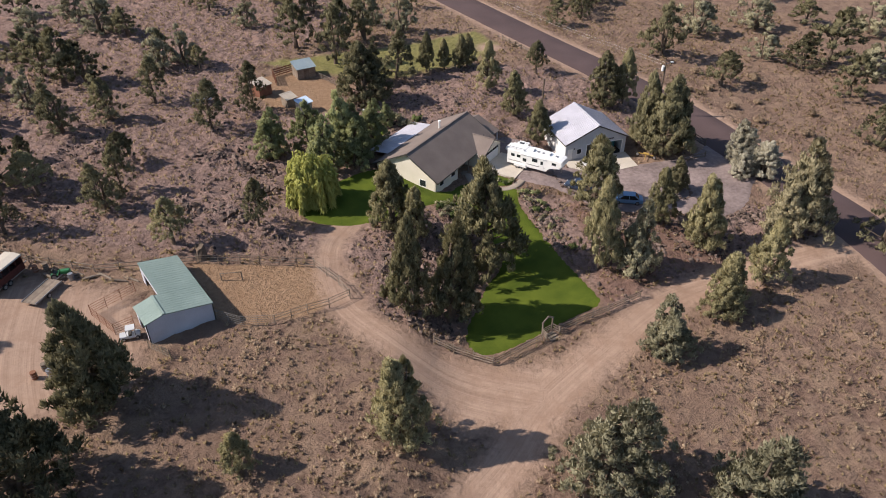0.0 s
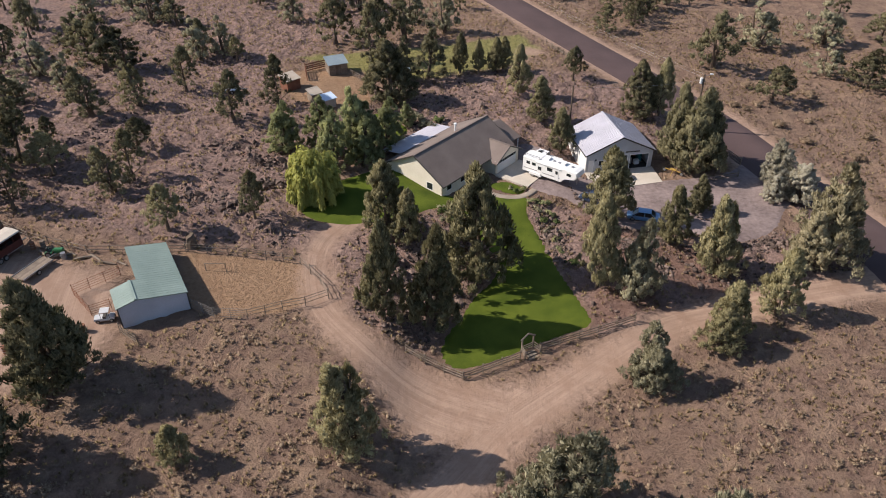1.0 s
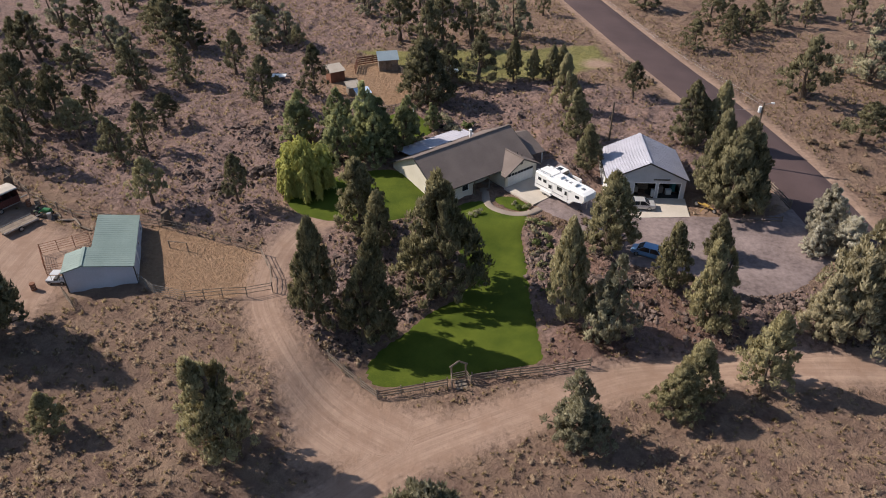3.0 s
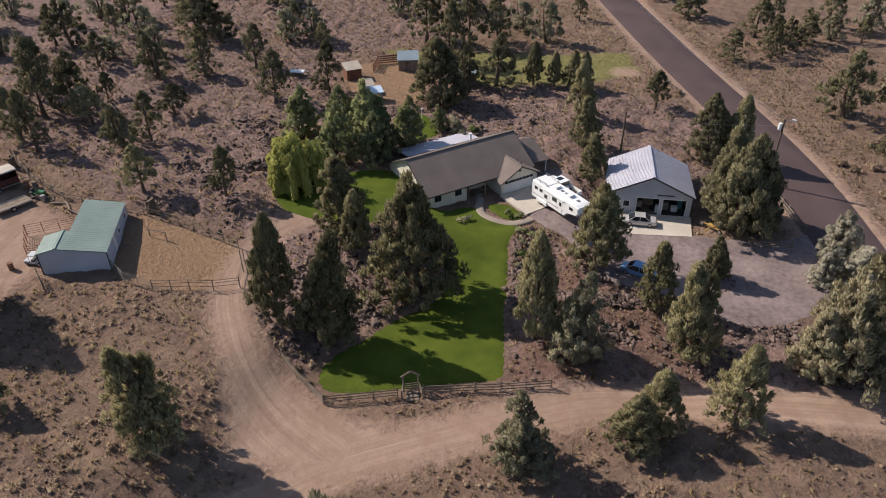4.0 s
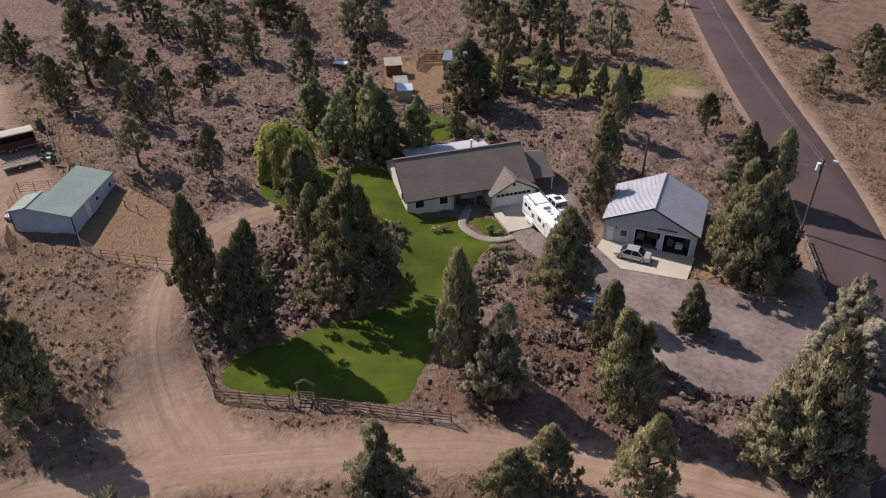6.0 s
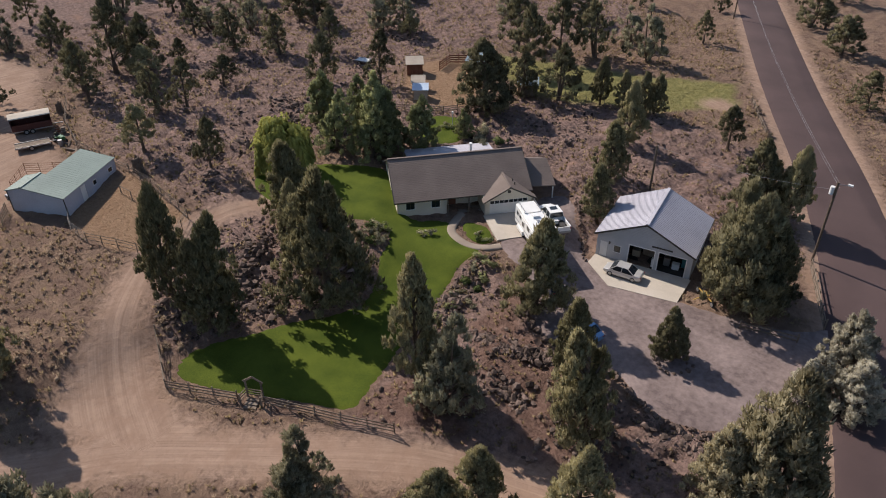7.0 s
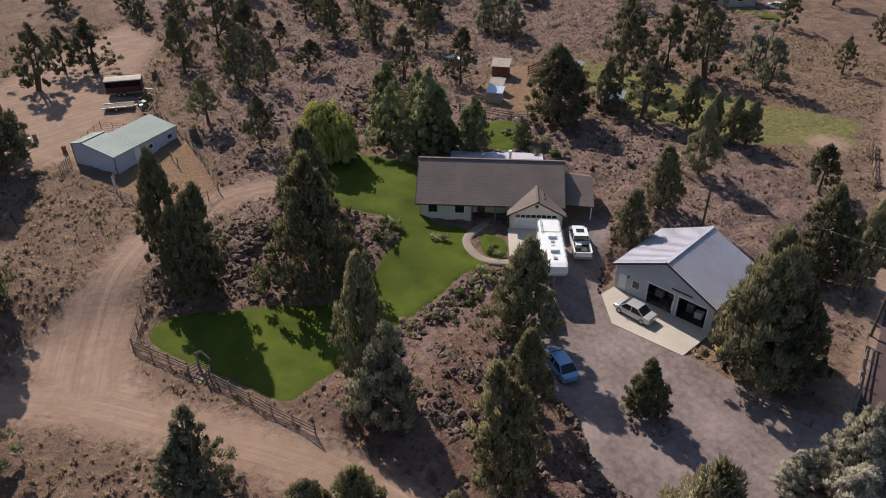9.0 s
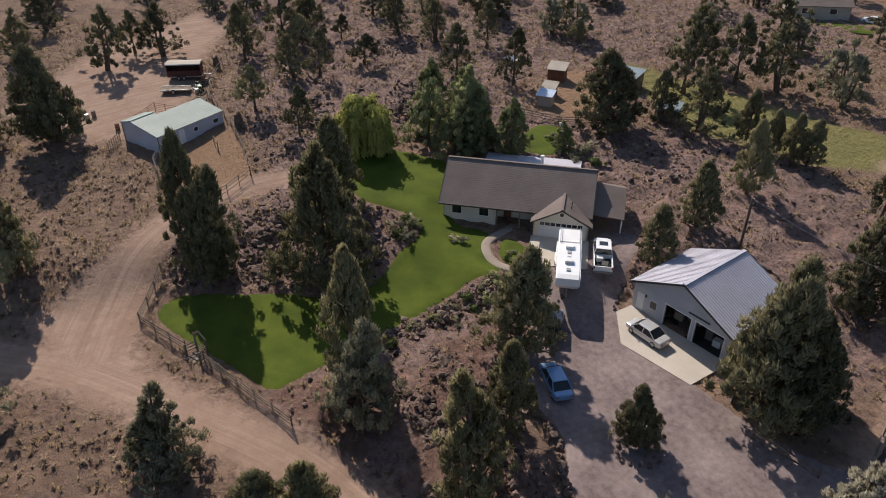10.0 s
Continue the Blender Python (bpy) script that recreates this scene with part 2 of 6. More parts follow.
def tube(bm, points, radii, sides=7):
    """A tapered limb along points."""
    rings = []
    for k, (p, r) in enumerate(zip(points, radii)):
        d = Vector(points[min(k + 1, len(points) - 1)]) - Vector(points[max(k - 1, 0)])
        t = d.to_track_quat("Z", "Y").to_matrix()
        rings.append([bm.verts.new(Vector(p) + t @ Vector((math.cos(6.2832 * i / sides) * r, math.sin(6.2832 * i / sides) * r, 0))) for i in range(sides)])
    for a, b in zip(rings, rings[1:]):
        for i in range(sides):
            j = (i + 1) % sides
            bm.faces.new((a[i], a[j], b[j], b[i]))
    bm.faces.new(rings[-1])
    return bm


def wall_panel(bm, start, end, z0, z1, thick, openings=()):
    """An upright wall from start to end (x, y), with real openings (from, to, sill, head) cut through it."""
    s, e = Vector((*start, 0)), Vector((*end, 0))
    d = (e - s).normalized()
    nrm = Vector((-d.y, d.x, 0)) * thick
    length = (e - s).length
    cuts = sorted({0.0, length, *[c for o in openings for c in o[:2]]})
    for a, b in zip(cuts, cuts[1:]):
        mid = (a + b) / 2
        spans = [(z0, z1)]
        for o in openings:
            if o[0] < mid < o[1]:
                spans = [(z0, o[2]), (o[3], z1)]
        for lo, hi in spans:
            if hi - lo > 0.01:
                q = [s + d * a, s + d * b, s + d * b + nrm, s + d * a + nrm]
                prism(bm, [(v.x, v.y, hi) for v in q], hi - lo)
    bmesh.ops.remove_doubles(bm, verts=bm.verts[:], dist=0.001)
    return bm


# ---- the lie of the land ----
def smooth_step(a, b, v):
    u = np.clip((v - a) / (b - a), 0, 1)
    return u * u * (3 - 2 * u)


def bump(x, y, cx, cy, rx, ry, h):
    return h * np.exp(-((x - cx) / rx) ** 2 - ((y - cy) / ry) ** 2)


def ground(x, y):
    """Height of the land: a low lawn, a lava bench to the west and north, a bank below the driveway."""
    n = smooth_step(72, 125, y)
    h = 2.95 / (1 + np.exp(-np.clip((-2 + 32 * n - x) / (1.8 + 10 * n), -30, 30)))
    h = h + 0.055 * np.maximum(0, -12 - x) * (1 - 0.5 * smooth_step(90, 150, y))
    h = h + bump(x, y, -34, 78, 13, 11, 0.8) + bump(x, y, 24, 83, 6, 6, 1.1) - bump(x, y, 33, 75, 7, 5, 0.9) + bump(x, y, 22.6, 70.8, 3.2, 2.4, 0.8)
    h = h - 0.25 * (1 - n) - 0.5 * smooth_step(48, 60, x)
    for cx, cy, r, level in ((5.0, 101.0, 11.0, 1.15), (24.5, 106.0, 8.5, 0.0), (24.5, 99.0, 4.0, 0.0)):
        f = 1 - smooth_step(r * 0.8, r * 1.35, np.hypot(x - cx, y - cy))
        h = h * (1 - f) + level * f
    return h


def gz(x, y):
    return float(ground(np.float64(x), np.float64(y)))


def chaikin(points, rounds=2, closed=True):
    p = np.array(points, float)
    for _ in range(rounds):
        if closed:
            q = np.roll(p, -1, 0)
            p = np.stack([0.75 * p + 0.25 * q, 0.25 * p + 0.75 * q], 1).reshape(-1, 2)
        else:
            a, b = p[:-1], p[1:]
            p = np.concatenate([p[:1], np.stack([0.75 * a + 0.25 * b, 0.25 * a + 0.75 * b], 1).reshape(-1, 2), p[-1:]])
    return p


def nearest(points, x, y, closed=True):
    """Distance from each (x, y) to a line of points, and the nearest place on it."""
    best, bx, by = np.full(x.shape, 1e9), np.zeros(x.shape), np.zeros(x.shape)
    pairs = zip(points, np.roll(points, -1, 0)) if closed else zip(points[:-1], points[1:])
    for a, b in pairs:
        d = b - a
        t = np.clip(((x - a[0]) * d[0] + (y - a[1]) * d[1]) / max(d @ d, 1e-9), 0, 1)
        px, py = a[0] + t * d[0], a[1] + t * d[1]
        r = np.hypot(x - px, y - py)
        m = r < best
        best, bx, by = np.where(m, r, best), np.where(m, px, bx), np.where(m, py, by)
    return best, bx, by


def inside(points, x, y):
    res = np.zeros(x.shape, bool)
    for a, b in zip(points, np.roll(points, -1, 0)):
        if a[1] != b[1]:
            res ^= ((a[1] > y) != (b[1] > y)) & (x < (b[0] - a[0]) * (y - a[1]) / (b[1] - a[1]) + a[0])
    return res


def zone_of(points, x, y, soft):
    """0.5 on the outline, rising to 1 inside and falling to 0 outside within soft metres."""
    d, _, _ = nearest(points, x, y)
    return np.clip(0.5 + np.where(inside(points, x, y), d, -d) / (2 * soft), 0, 1)


def track_of(points, x, y, width, soft):
    d, _, _ = nearest(chaikin(points, 2, False), x, y, False)
    return np.clip(0.5 + (width / 2 - d) / (2 * soft), 0, 1)


LAWN_EDGE = chaikin([(4.9, 57.9), (2.2, 59.9), (2.6, 63.5), (4, 66.8), (5, 71), (7.2, 74.5), (8, 78.5), (5.5, 82), (3.2, 84.2), (2.6, 86.5), (0.2, 87.6),
                     (-2.2, 86.8), (-6, 82.6), (-8.5, 82), (-14.7, 79.8), (-19.5, 81.4), (-20.5, 85.5), (-17, 91.5), (-12, 96.5), (-8, 96.5), (-0.5, 90.9),
                     (3.5, 95.6), (5.4, 93.9), (8.4, 92.8), (11.4, 93.6), (11, 90), (12.5, 86.5), (14, 82.5), (15.3, 78.5), (17.5, 73.5), (18.9, 69.8),
                     (20, 67.6), (15, 64.7), (10.7, 61.5)])
BACK_LAWN = chaikin([(-19.5, 112.2), (-15.2, 116.4), (-11.8, 113.5), (-8.6, 109.6), (-12, 105.8), (-15.5, 107.5)])
DRIVE_EDGE = chaikin([(10.7, 96.4), (9.0, 104.5), (7.2, 108.5), (10.5, 111), (15.2, 106.2), (17.8, 103.8), (19.5, 102.0), (31.4, 102.4), (37, 103.8), (42, 106),
                      (46, 111), (50, 116), (55, 106), (52.5, 101), (48.5, 97), (46.5, 92), (43.5, 88.5), (39.6, 86.6), (36, 87.3), (33, 89), (29, 88.3),
                      (25, 87.2), (22.5, 88.5), (20.5, 91.5), (17, 94.3), (13.5, 94.6)])
ROAD_LINE = chaikin([(-60, 288), (-13, 211), (7.4, 177.2), (21.4, 155.6), (32.2, 140.6), (43, 122.5), (49.5, 108.5), (56.5, 94), (61, 82), (65, 60), (72, -60)], 3, False)

LANE = [(-2, 30), (2.5, 39), (6.5, 44), (9.5, 50), (13, 54), (19, 60), (26, 66.8), (31, 70.6), (38, 73.8), (50, 78), (60, 82)]
SIDE_LANE = [(10, 52), (3, 53.5), (-3, 56), (-8, 60), (-12, 64), (-14.2, 70), (-15, 76), (-12.9, 81)]


def stretch(lo, hi, step, far):
    """Even steps over the near stretch, growing ones out to the horizon."""
    a = list(np.arange(lo, hi, step))
    s, up, down = step, [a[-1]], [lo]
    while up[-1] < far:
        s *= 1.25
        up.append(up[-1] + s)
        down.append(down[-1] - s)
    return np.array(down[:0:-1] + a + up[1:])


def lane_grid(x, y):
    """Signed distance from the nearest dirt lane and the way along it."""
    best, across, along = np.full(x.shape, 1e9), np.zeros(x.shape), np.zeros(x.shape)
    for lane, start in ((LANE, 0.0), (SIDE_LANE, 300.0)):
        pts = chaikin(lane, 3, False)
        for a, b in zip(pts[:-1], pts[1:]):
            d = b - a
            length = math.hypot(*d)
            t = np.clip(((x - a[0]) * d[0] + (y - a[1]) * d[1]) / length ** 2, 0, 1)
            r = np.hypot(x - a[0] - t * d[0], y - a[1] - t * d[1])
            side = np.sign(d[0] * (y - a[1]) - d[1] * (x - a[0]))
            m = r < best
            best, across, along = np.where(m, r, best), np.where(m, side * r, across), np.where(m, start + t * length, along)
            start += length
    return across, along


def build_ground():
    xs, ys = stretch(-92, 88, 0.5, 2500), stretch(22, 205, 0.5, 2500)
    x, y = np.meshgrid(xs, ys)
    z = ground(x, y)
    flat = x.ravel(), y.ravel()
    near_road, _, _ = nearest(ROAD_LINE, x, y, False)
    laid = np.maximum.reduce([zone_of(LAWN_EDGE, x, y, 0.5), zone_of(DRIVE_EDGE, x, y, 0.5), zone_of(BACK_LAWN, x, y, 0.5), np.clip((5.4 - near_road) / 1.0, 0, 1)])
    dirt = np.maximum.reduce([
        track_of(LANE, x, y, 5.2, 1.8), track_of(SIDE_LANE, x, y, 4.2, 1.8),
        zone_of(np.array([(2, 47), (11, 50), (16, 58), (6, 56.5), (-2, 59), (-6, 56)], float), x, y, 2.0),
        zone_of(np.array([(-37, 64.5), (-33, 58), (-32, 50), (-46, 40), (-66, 50), (-85, 70), (-74, 74), (-55, 67), (-46, 65.5)], float), x, y, 2.5),
        zone_of(chaikin([(6.3, 149.2), (9.8, 147.2), (13.0, 151.0), (9.0, 154.0)]), x, y, 2.0),
        0.75 * np.clip((7.6 - near_road) / 2.5, 0, 1)])
    across, along = lane_grid(x, y)
    bank = np.maximum(zone_of(np.array([(18.5, 90), (22.5, 86.8), (30, 85.6), (38, 84.6), (40, 79), (36, 76), (30, 77), (24, 79.5), (19, 83)], float), x, y, 1.2),
                      zone_of(np.array([(19.5, 67.6), (24.5, 69.4), (28.5, 73), (25, 76.5), (19.5, 74)], float), x, y, 0.9))
    corral = np.maximum(zone_of(np.array([(-31, 70), (-16, 71.3), (-11.5, 66), (-15.7, 61.8), (-22.9, 59.6), (-26.5, 61)], float), x, y, 1.0),
                        zone_of(np.array([(-24, 113.5), (-17, 119), (-22, 130), (-30, 136), (-37, 128), (-32, 119)], float), x, y, 1.5))
    meadow = zone_of(np.array([(-37, 139), (-20, 146), (-3, 154), (7, 161), (12, 153), (6, 141.5), (-12, 131.5), (-22, 133)], float), x, y, 2.0)
    rock = np.maximum.reduce([
        zone_of(np.array([(-19, 74), (-11, 71.5), (-8, 63), (1, 58.5), (2, 66), (6, 74), (8, 80), (4, 85), (-3, 86), (-9, 81), (-20, 79), (-22, 95), (-8, 106), (6, 112), (18, 103),
                                  (19, 112), (38, 112), (36, 125), (22, 140), (6, 140), (-12, 131), (-24, 113), (-36, 119), (-40, 132), (-30, 150), (-20, 175), (-60, 215), (-150, 190), (-150, 60), (-88, 76), (-60, 76), (-36, 71)], float), x, y, 3.0),
        zone_of(np.array([(12, 93), (19, 92), (26, 86), (38, 86), (47, 91), (58, 90), (60, 80), (48, 78), (36, 77), (28, 70), (20, 66), (17, 75), (13, 84), (10.5, 90)], float), x, y, 1.8)])
    rock = np.where(laid > 0.5, 0, rock)
    rough = np.array([noise.fractal((a * 0.09, b * 0.09, 3.1), 0.9, 2.1, 3) for a, b in zip(*flat)]).reshape(x.shape)
    lump = np.array([noise.ridged_multi_fractal((a * 0.28, b * 0.28, 7.7), 0.9, 2.2, 4, 0.9, 1.8) for a, b in zip(*flat)]).reshape(x.shape)
    calm = np.clip(1 - np.maximum(laid * 1.6, dirt * 0.9), 0, 1) * np.clip(1 - corral * 0.8, 0, 1)
    hummock = np.array([noise.fractal((a * 0.8, b * 0.8, 1.3), 0.7, 2.3, 3) for a, b in zip(*flat)]).reshape(x.shape)
    z = z + calm * (0.22 * rough + 0.24 * hummock + (0.08 + 0.55 * np.clip(rock, 0, 1)) * (lump - 0.75)) - 0.10 * np.clip(laid * 2 - 0.9, 0, 1)
    far = np.maximum(np.maximum(np.abs(x) - 110, np.abs(y - 110) - 120), 0)
    z = z + far * 0.012
    me = bpy.data.meshes.new("ground")
    nx, ny = len(xs), len(ys)
    i = np.arange(nx * ny).reshape(ny, nx)
    faces = np.stack([i[:-1, :-1], i[:-1, 1:], i[1:, 1:], i[1:, :-1]], -1).reshape(-1, 4)
    me.vertices.add(nx * ny)
    me.vertices.foreach_set("co", np.stack([x, y, z], -1).ravel())
    me.loops.add(faces.size)
    me.loops.foreach_set("vertex_index", faces.ravel())
    me.polygons.add(len(faces))
    me.polygons.foreach_set("loop_start", np.arange(0, faces.size, 4))
    me.polygons.foreach_set("use_smooth", np.ones(len(faces), bool))
    me.update(calc_edges=True)
    for name, v in (("dirt", dirt), ("corral", corral), ("meadow", meadow), ("rock", rock), ("bank", bank), ("across", across), ("along", along)):
        me.attributes.new(name, "FLOAT", "POINT").data.foreach_set("value", v.ravel())
    me.materials.append(GROUND)
    return tagged(new("ground", me), "dry juniper range with lava rock, pale dirt and straw grass", "ground", kind="structure"), (x, y, z, rock, dirt, laid, corral, meadow)


def sheet(name, edge, step, lift, material, label, category):
    """A surface that follows the land inside an outline, with a clean edge that turns down into the soil."""
    lo, hi = edge.min(0) - step, edge.max(0) + step
    xs, ys = np.arange(lo[0], hi[0] + step, step), np.arange(lo[1], hi[1] + step, step)
    x, y = np.meshgrid(xs, ys)
    ins = inside(edge, x, y)
    d, px, py = nearest(edge, x, y)
    keep = (ins[:-1, :-1] | ins[:-1, 1:] | ins[1:, 1:] | ins[1:, :-1])
    x, y = np.where(ins, x, px), np.where(ins, y, py)
    z = ground(x, y) + np.where(ins & (d > 0.25), lift, -0.08)
    i = np.arange(x.size).reshape(x.shape)
    faces = np.stack([i[:-1, :-1], i[:-1, 1:], i[1:, 1:], i[1:, :-1]], -1)[keep]
    used, back = np.unique(faces, return_inverse=True)
    me = bpy.data.meshes.new(name)
    me.from_pydata(np.stack([x, y, z], -1).reshape(-1, 3)[used].tolist(), [], back.reshape(-1, 4).tolist())
    me.polygons.foreach_set("use_smooth", [True] * len(me.polygons))
    me.materials.append(material)
    return tagged(new(name, me), label, category, kind="structure")


def ribbon(name, line, width, lift, material, label, category, kind="structure"):
    """A strip along a line that follows the land, with shoulders turned down."""
    rows = []
    for k, p in enumerate(line):
        d = line[min(k + 1, len(line) - 1)] - line[max(k - 1, 0)]
        d = d / np.linalg.norm(d)
        s = np.array([-d[1], d[0]])
        row = []
        for w, dz in ((-0.56, -0.12), (-0.5, lift), (-0.25, lift + 0.03), (0, lift + 0.05), (0.25, lift + 0.03), (0.5, lift), (0.56, -0.12)):
            q = p + s * w * width
            row.append((q[0], q[1], gz(*q) + dz))
        rows.append(row)
    c = len(rows[0])
    faces = [(k * c + j, k * c + j + 1, (k + 1) * c + j + 1, (k + 1) * c + j) for k in range(len(rows) - 1) for j in range(c - 1)]
    me = bpy.data.meshes.new(name)
    me.from_pydata([p for r in rows for p in r], [], faces)
    me.polygons.foreach_set("use_smooth", [True] * len(me.polygons))
    me.materials.append(material)
    return tagged(new(name, me), label, category, kind=kind)


def densify(line, step):
    out = []
    for a, b in zip(line[:-1], line[1:]):
        k = max(1, int(np.linalg.norm(b - a) / step))
        out += [a + (b - a) * i / k for i in range(k)]
    return np.array(out + [line[-1]])


ground_ob, LAND = build_ground()
sheet("lawn", LAWN_EDGE, 0.4, 0.05, LAWN, "green mown lawn below and beside the house", "lawn")
sheet("lawn_front", chaikin([(5.0, 96.6), (6.2, 94.9), (8.6, 94.0), (10.4, 94.4), (10.7, 95.8), (7.6, 97.9)]), 0.3, 0.05, LAWN, "small patch of lawn inside the curved path", "lawn")
sheet("lawn_back", BACK_LAWN, 0.4, 0.05, LAWN, "small green lawn behind the house", "lawn")
sheet("driveway", DRIVE_EDGE, 0.5, 0.05, GRAVEL, "grey gravel driveway with worn pale tracks", "driveway")
ribbon("road", densify(ROAD_LINE, 2.0), 8.6, 0.06, ASPHALT, "dark brown cinder asphalt road", "road")


# ---- trees ----
def outward(d, cx, cy, axis):
    """Shading direction of foliage: out of the clump, away from the stem and a little up."""
    r = math.hypot(cx, cy) + 1e-6
    v = np.asarray(d) * 0.75 + (np.array([cx / r, cy / r, 0.25]) * 0.6 if axis else np.array([0, 0, 0.35]))
    return v / (np.linalg.norm(v, axis=-1, keepdims=True) + 1e-9)


def tuft_cloud(rng, centres, per, size, lift, verts, faces, normals, axis=True, tall=1.15, broad=0.22):
    """Small leaf clumps round each centre (x, y, z, radius): single blades that point outwards and up."""
    for cx, cy, cz, r in centres:
        dirs = rng.normal(size=(per, 3))
        dirs /= np.linalg.norm(dirs, axis=1)[:, None]
        dirs[:, 2] = np.where(dirs[:, 2] < -0.5, -dirs[:, 2], dirs[:, 2])
        rad = r * (0.55 + 0.5 * rng.random(per))
        p = np.array([cx, cy, cz]) + dirs * rad[:, None] * np.array([1, 1, tall])
        s = size * (0.6 + 0.8 * rng.random(per))
        tip = dirs + np.array([0, 0, lift]) + 0.45 * rng.normal(size=(per, 3))
        tip /= np.linalg.norm(tip, axis=1)[:, None]
        side = np.cross(tip, rng.normal(size=(per, 3)))
        side /= np.linalg.norm(side, axis=1)[:, None]
        out = outward(dirs, cx, cy, axis)
        flat = np.cross(tip, side)
        turn = np.where(((flat * out).sum(1) if axis else flat[:, 2]) > 0, -1.0, 1.0)
        shade = (out * 0.7 if axis else dirs * 0.5 + np.array([0, 0, 0.6])) - flat * turn[:, None] * (0.6 if axis else 0.2)
        side = side * turn[:, None]
        u, v = tip * s[:, None], side * s[:, None] * broad
        b = len(verts)
        verts += np.stack([p - 0.25 * u + v, p + u, p - 0.25 * u - v], 1).reshape(-1, 3).tolist()
        faces += (b + np.arange(per * 3).reshape(per, 3)).tolist()
        normals += np.repeat(shade, 3, 0).tolist()


def core_lumps(rng, centres, verts, faces, shrink=0.55, rough=0.5, normals=None, axis=True):
    """Rough inner lumps that close the crown; also the shape of loose stones."""
    ico = [(0, 0, 1), (0.894, 0, 0.447), (0.276, 0.851, 0.447), (-0.724, 0.526, 0.447), (-0.724, -0.526, 0.447), (0.276, -0.851, 0.447),
           (0.724, 0.526, -0.447), (-0.276, 0.851, -0.447), (-0.894, 0, -0.447), (-0.276, -0.851, -0.447), (0.724, -0.526, -0.447), (0, 0, -1)]
    tri = [(0, 1, 2), (0, 2, 3), (0, 3, 4), (0, 4, 5), (0, 5, 1), (1, 6, 2), (2, 7, 3), (3, 8, 4), (4, 9, 5), (5, 10, 1),
           (6, 7, 2), (7, 8, 3), (8, 9, 4), (9, 10, 5), (10, 6, 1), (11, 7, 6), (11, 8, 7), (11, 9, 8), (11, 10, 9), (11, 6, 10)]
    unit = np.array(ico)
    for cx, cy, cz, r in centres:
        b = len(verts)
        s = r * shrink * (1 - rough / 2 + rough * rng.random(12))[:, None]
        verts += (np.array([cx, cy, cz]) + unit * s * np.array([1, 1, 0.85])).tolist()
        if normals is not None:
            normals += outward(unit, cx, cy, axis).tolist()
        faces += [(b + i, b + j, b + k) for i, j, k in tri]


def leaf_mesh(name, verts, faces, material, normals=None):
    me = bpy.data.meshes.new(name)
    me.from_pydata(verts, [], faces)
    me.materials.append(material)
    if normals:
        me.polygons.foreach_set("use_smooth", [True] * len(me.polygons))
        n = np.array(normals)
        me.normals_split_custom_set_from_vertices((n / np.linalg.norm(n, axis=1)[:, None]).tolist())
    return me


def juniper_meshes(seed, stems, spread, lumps, per, material, width=0.29, size=0.027, low=0.10):
    """Trunk and crown of a juniper one metre high in unit size: an uneven, pointed crown of many clumps."""
    rng = np.random.default_rng(seed)
    bm = bmesh.new()
    centres = []
    for k in range(stems):
        a = rng.random() * 6.28
        off = 0.72 * spread * (0.4 + 0.6 * rng.random()) if stems > 1 else 0.0
        hx, hy, top = math.cos(a) * off, math.sin(a) * off, 1.0 if k == 0 else 0.66 + 0.3 * rng.random()
        tube(bm, [(0, 0, -0.03), (hx * 0.35, hy * 0.35, 0.12), (hx * 0.8, hy * 0.8, 0.4 * top), (hx, hy, 0.8 * top)], (0.03, 0.022, 0.013, 0.004))
        lean = rng.normal(size=2) * 0.03
        for i in range(lumps // stems):
            f = rng.random() ** 0.85
            z = low + (top - low - 0.03) * f
            env = width / math.sqrt(stems) * (1.38 if stems > 1 else 1.0) * (min(1.0, f / 0.16 + 0.35)) * (1 - f) ** 0.74 + 0.012
            ang, rr = rng.random() * 6.28, env * math.sqrt(0.15 + 0.85 * rng.random()) * (0.82 + 0.4 * rng.random())
            x, y = hx * min(1, 0.35 + z) + math.cos(ang) * rr + lean[0] * z, hy * min(1, 0.35 + z) + math.sin(ang) * rr + lean[1] * z
            centres.append((x, y, z, 0.016 + 0.032 * rng.random() * (1 - 0.45 * f)))
            if i % 6 == 0:
                tube(bm, [(hx * 0.5, hy * 0.5, max(0.08, z - 0.12)), (x * 0.6 + hx * 0.3, y * 0.6 + hy * 0.3, z - 0.04), (x, y, z)], (0.009, 0.006, 0.003), 5)
        centres.append((hx + lean[0], hy + lean[1], top - 0.03, 0.028))
    verts, faces, normals = [], [], []
    core_lumps(rng, centres, verts, faces, 0.48, normals=normals)
    tuft_cloud(rng, centres, per, size, 1.9, verts, faces, normals, tall=1.9)
    return finish("trunk", bm, BARK), leaf_mesh("crown", verts, faces, material, normals)


def plant(name, meshes, x, y, h, r, turn, label, category, group, z=None):
    ob = thing(name, x, y, (gz(x, y) if z is None else z) - 0.05, turn, label, category, group)
    ob.scale = (r, r, h)
    for part_name, me in zip(("trunk", "crown"), meshes):
        new(part_name, me).parent = ob
    return ob


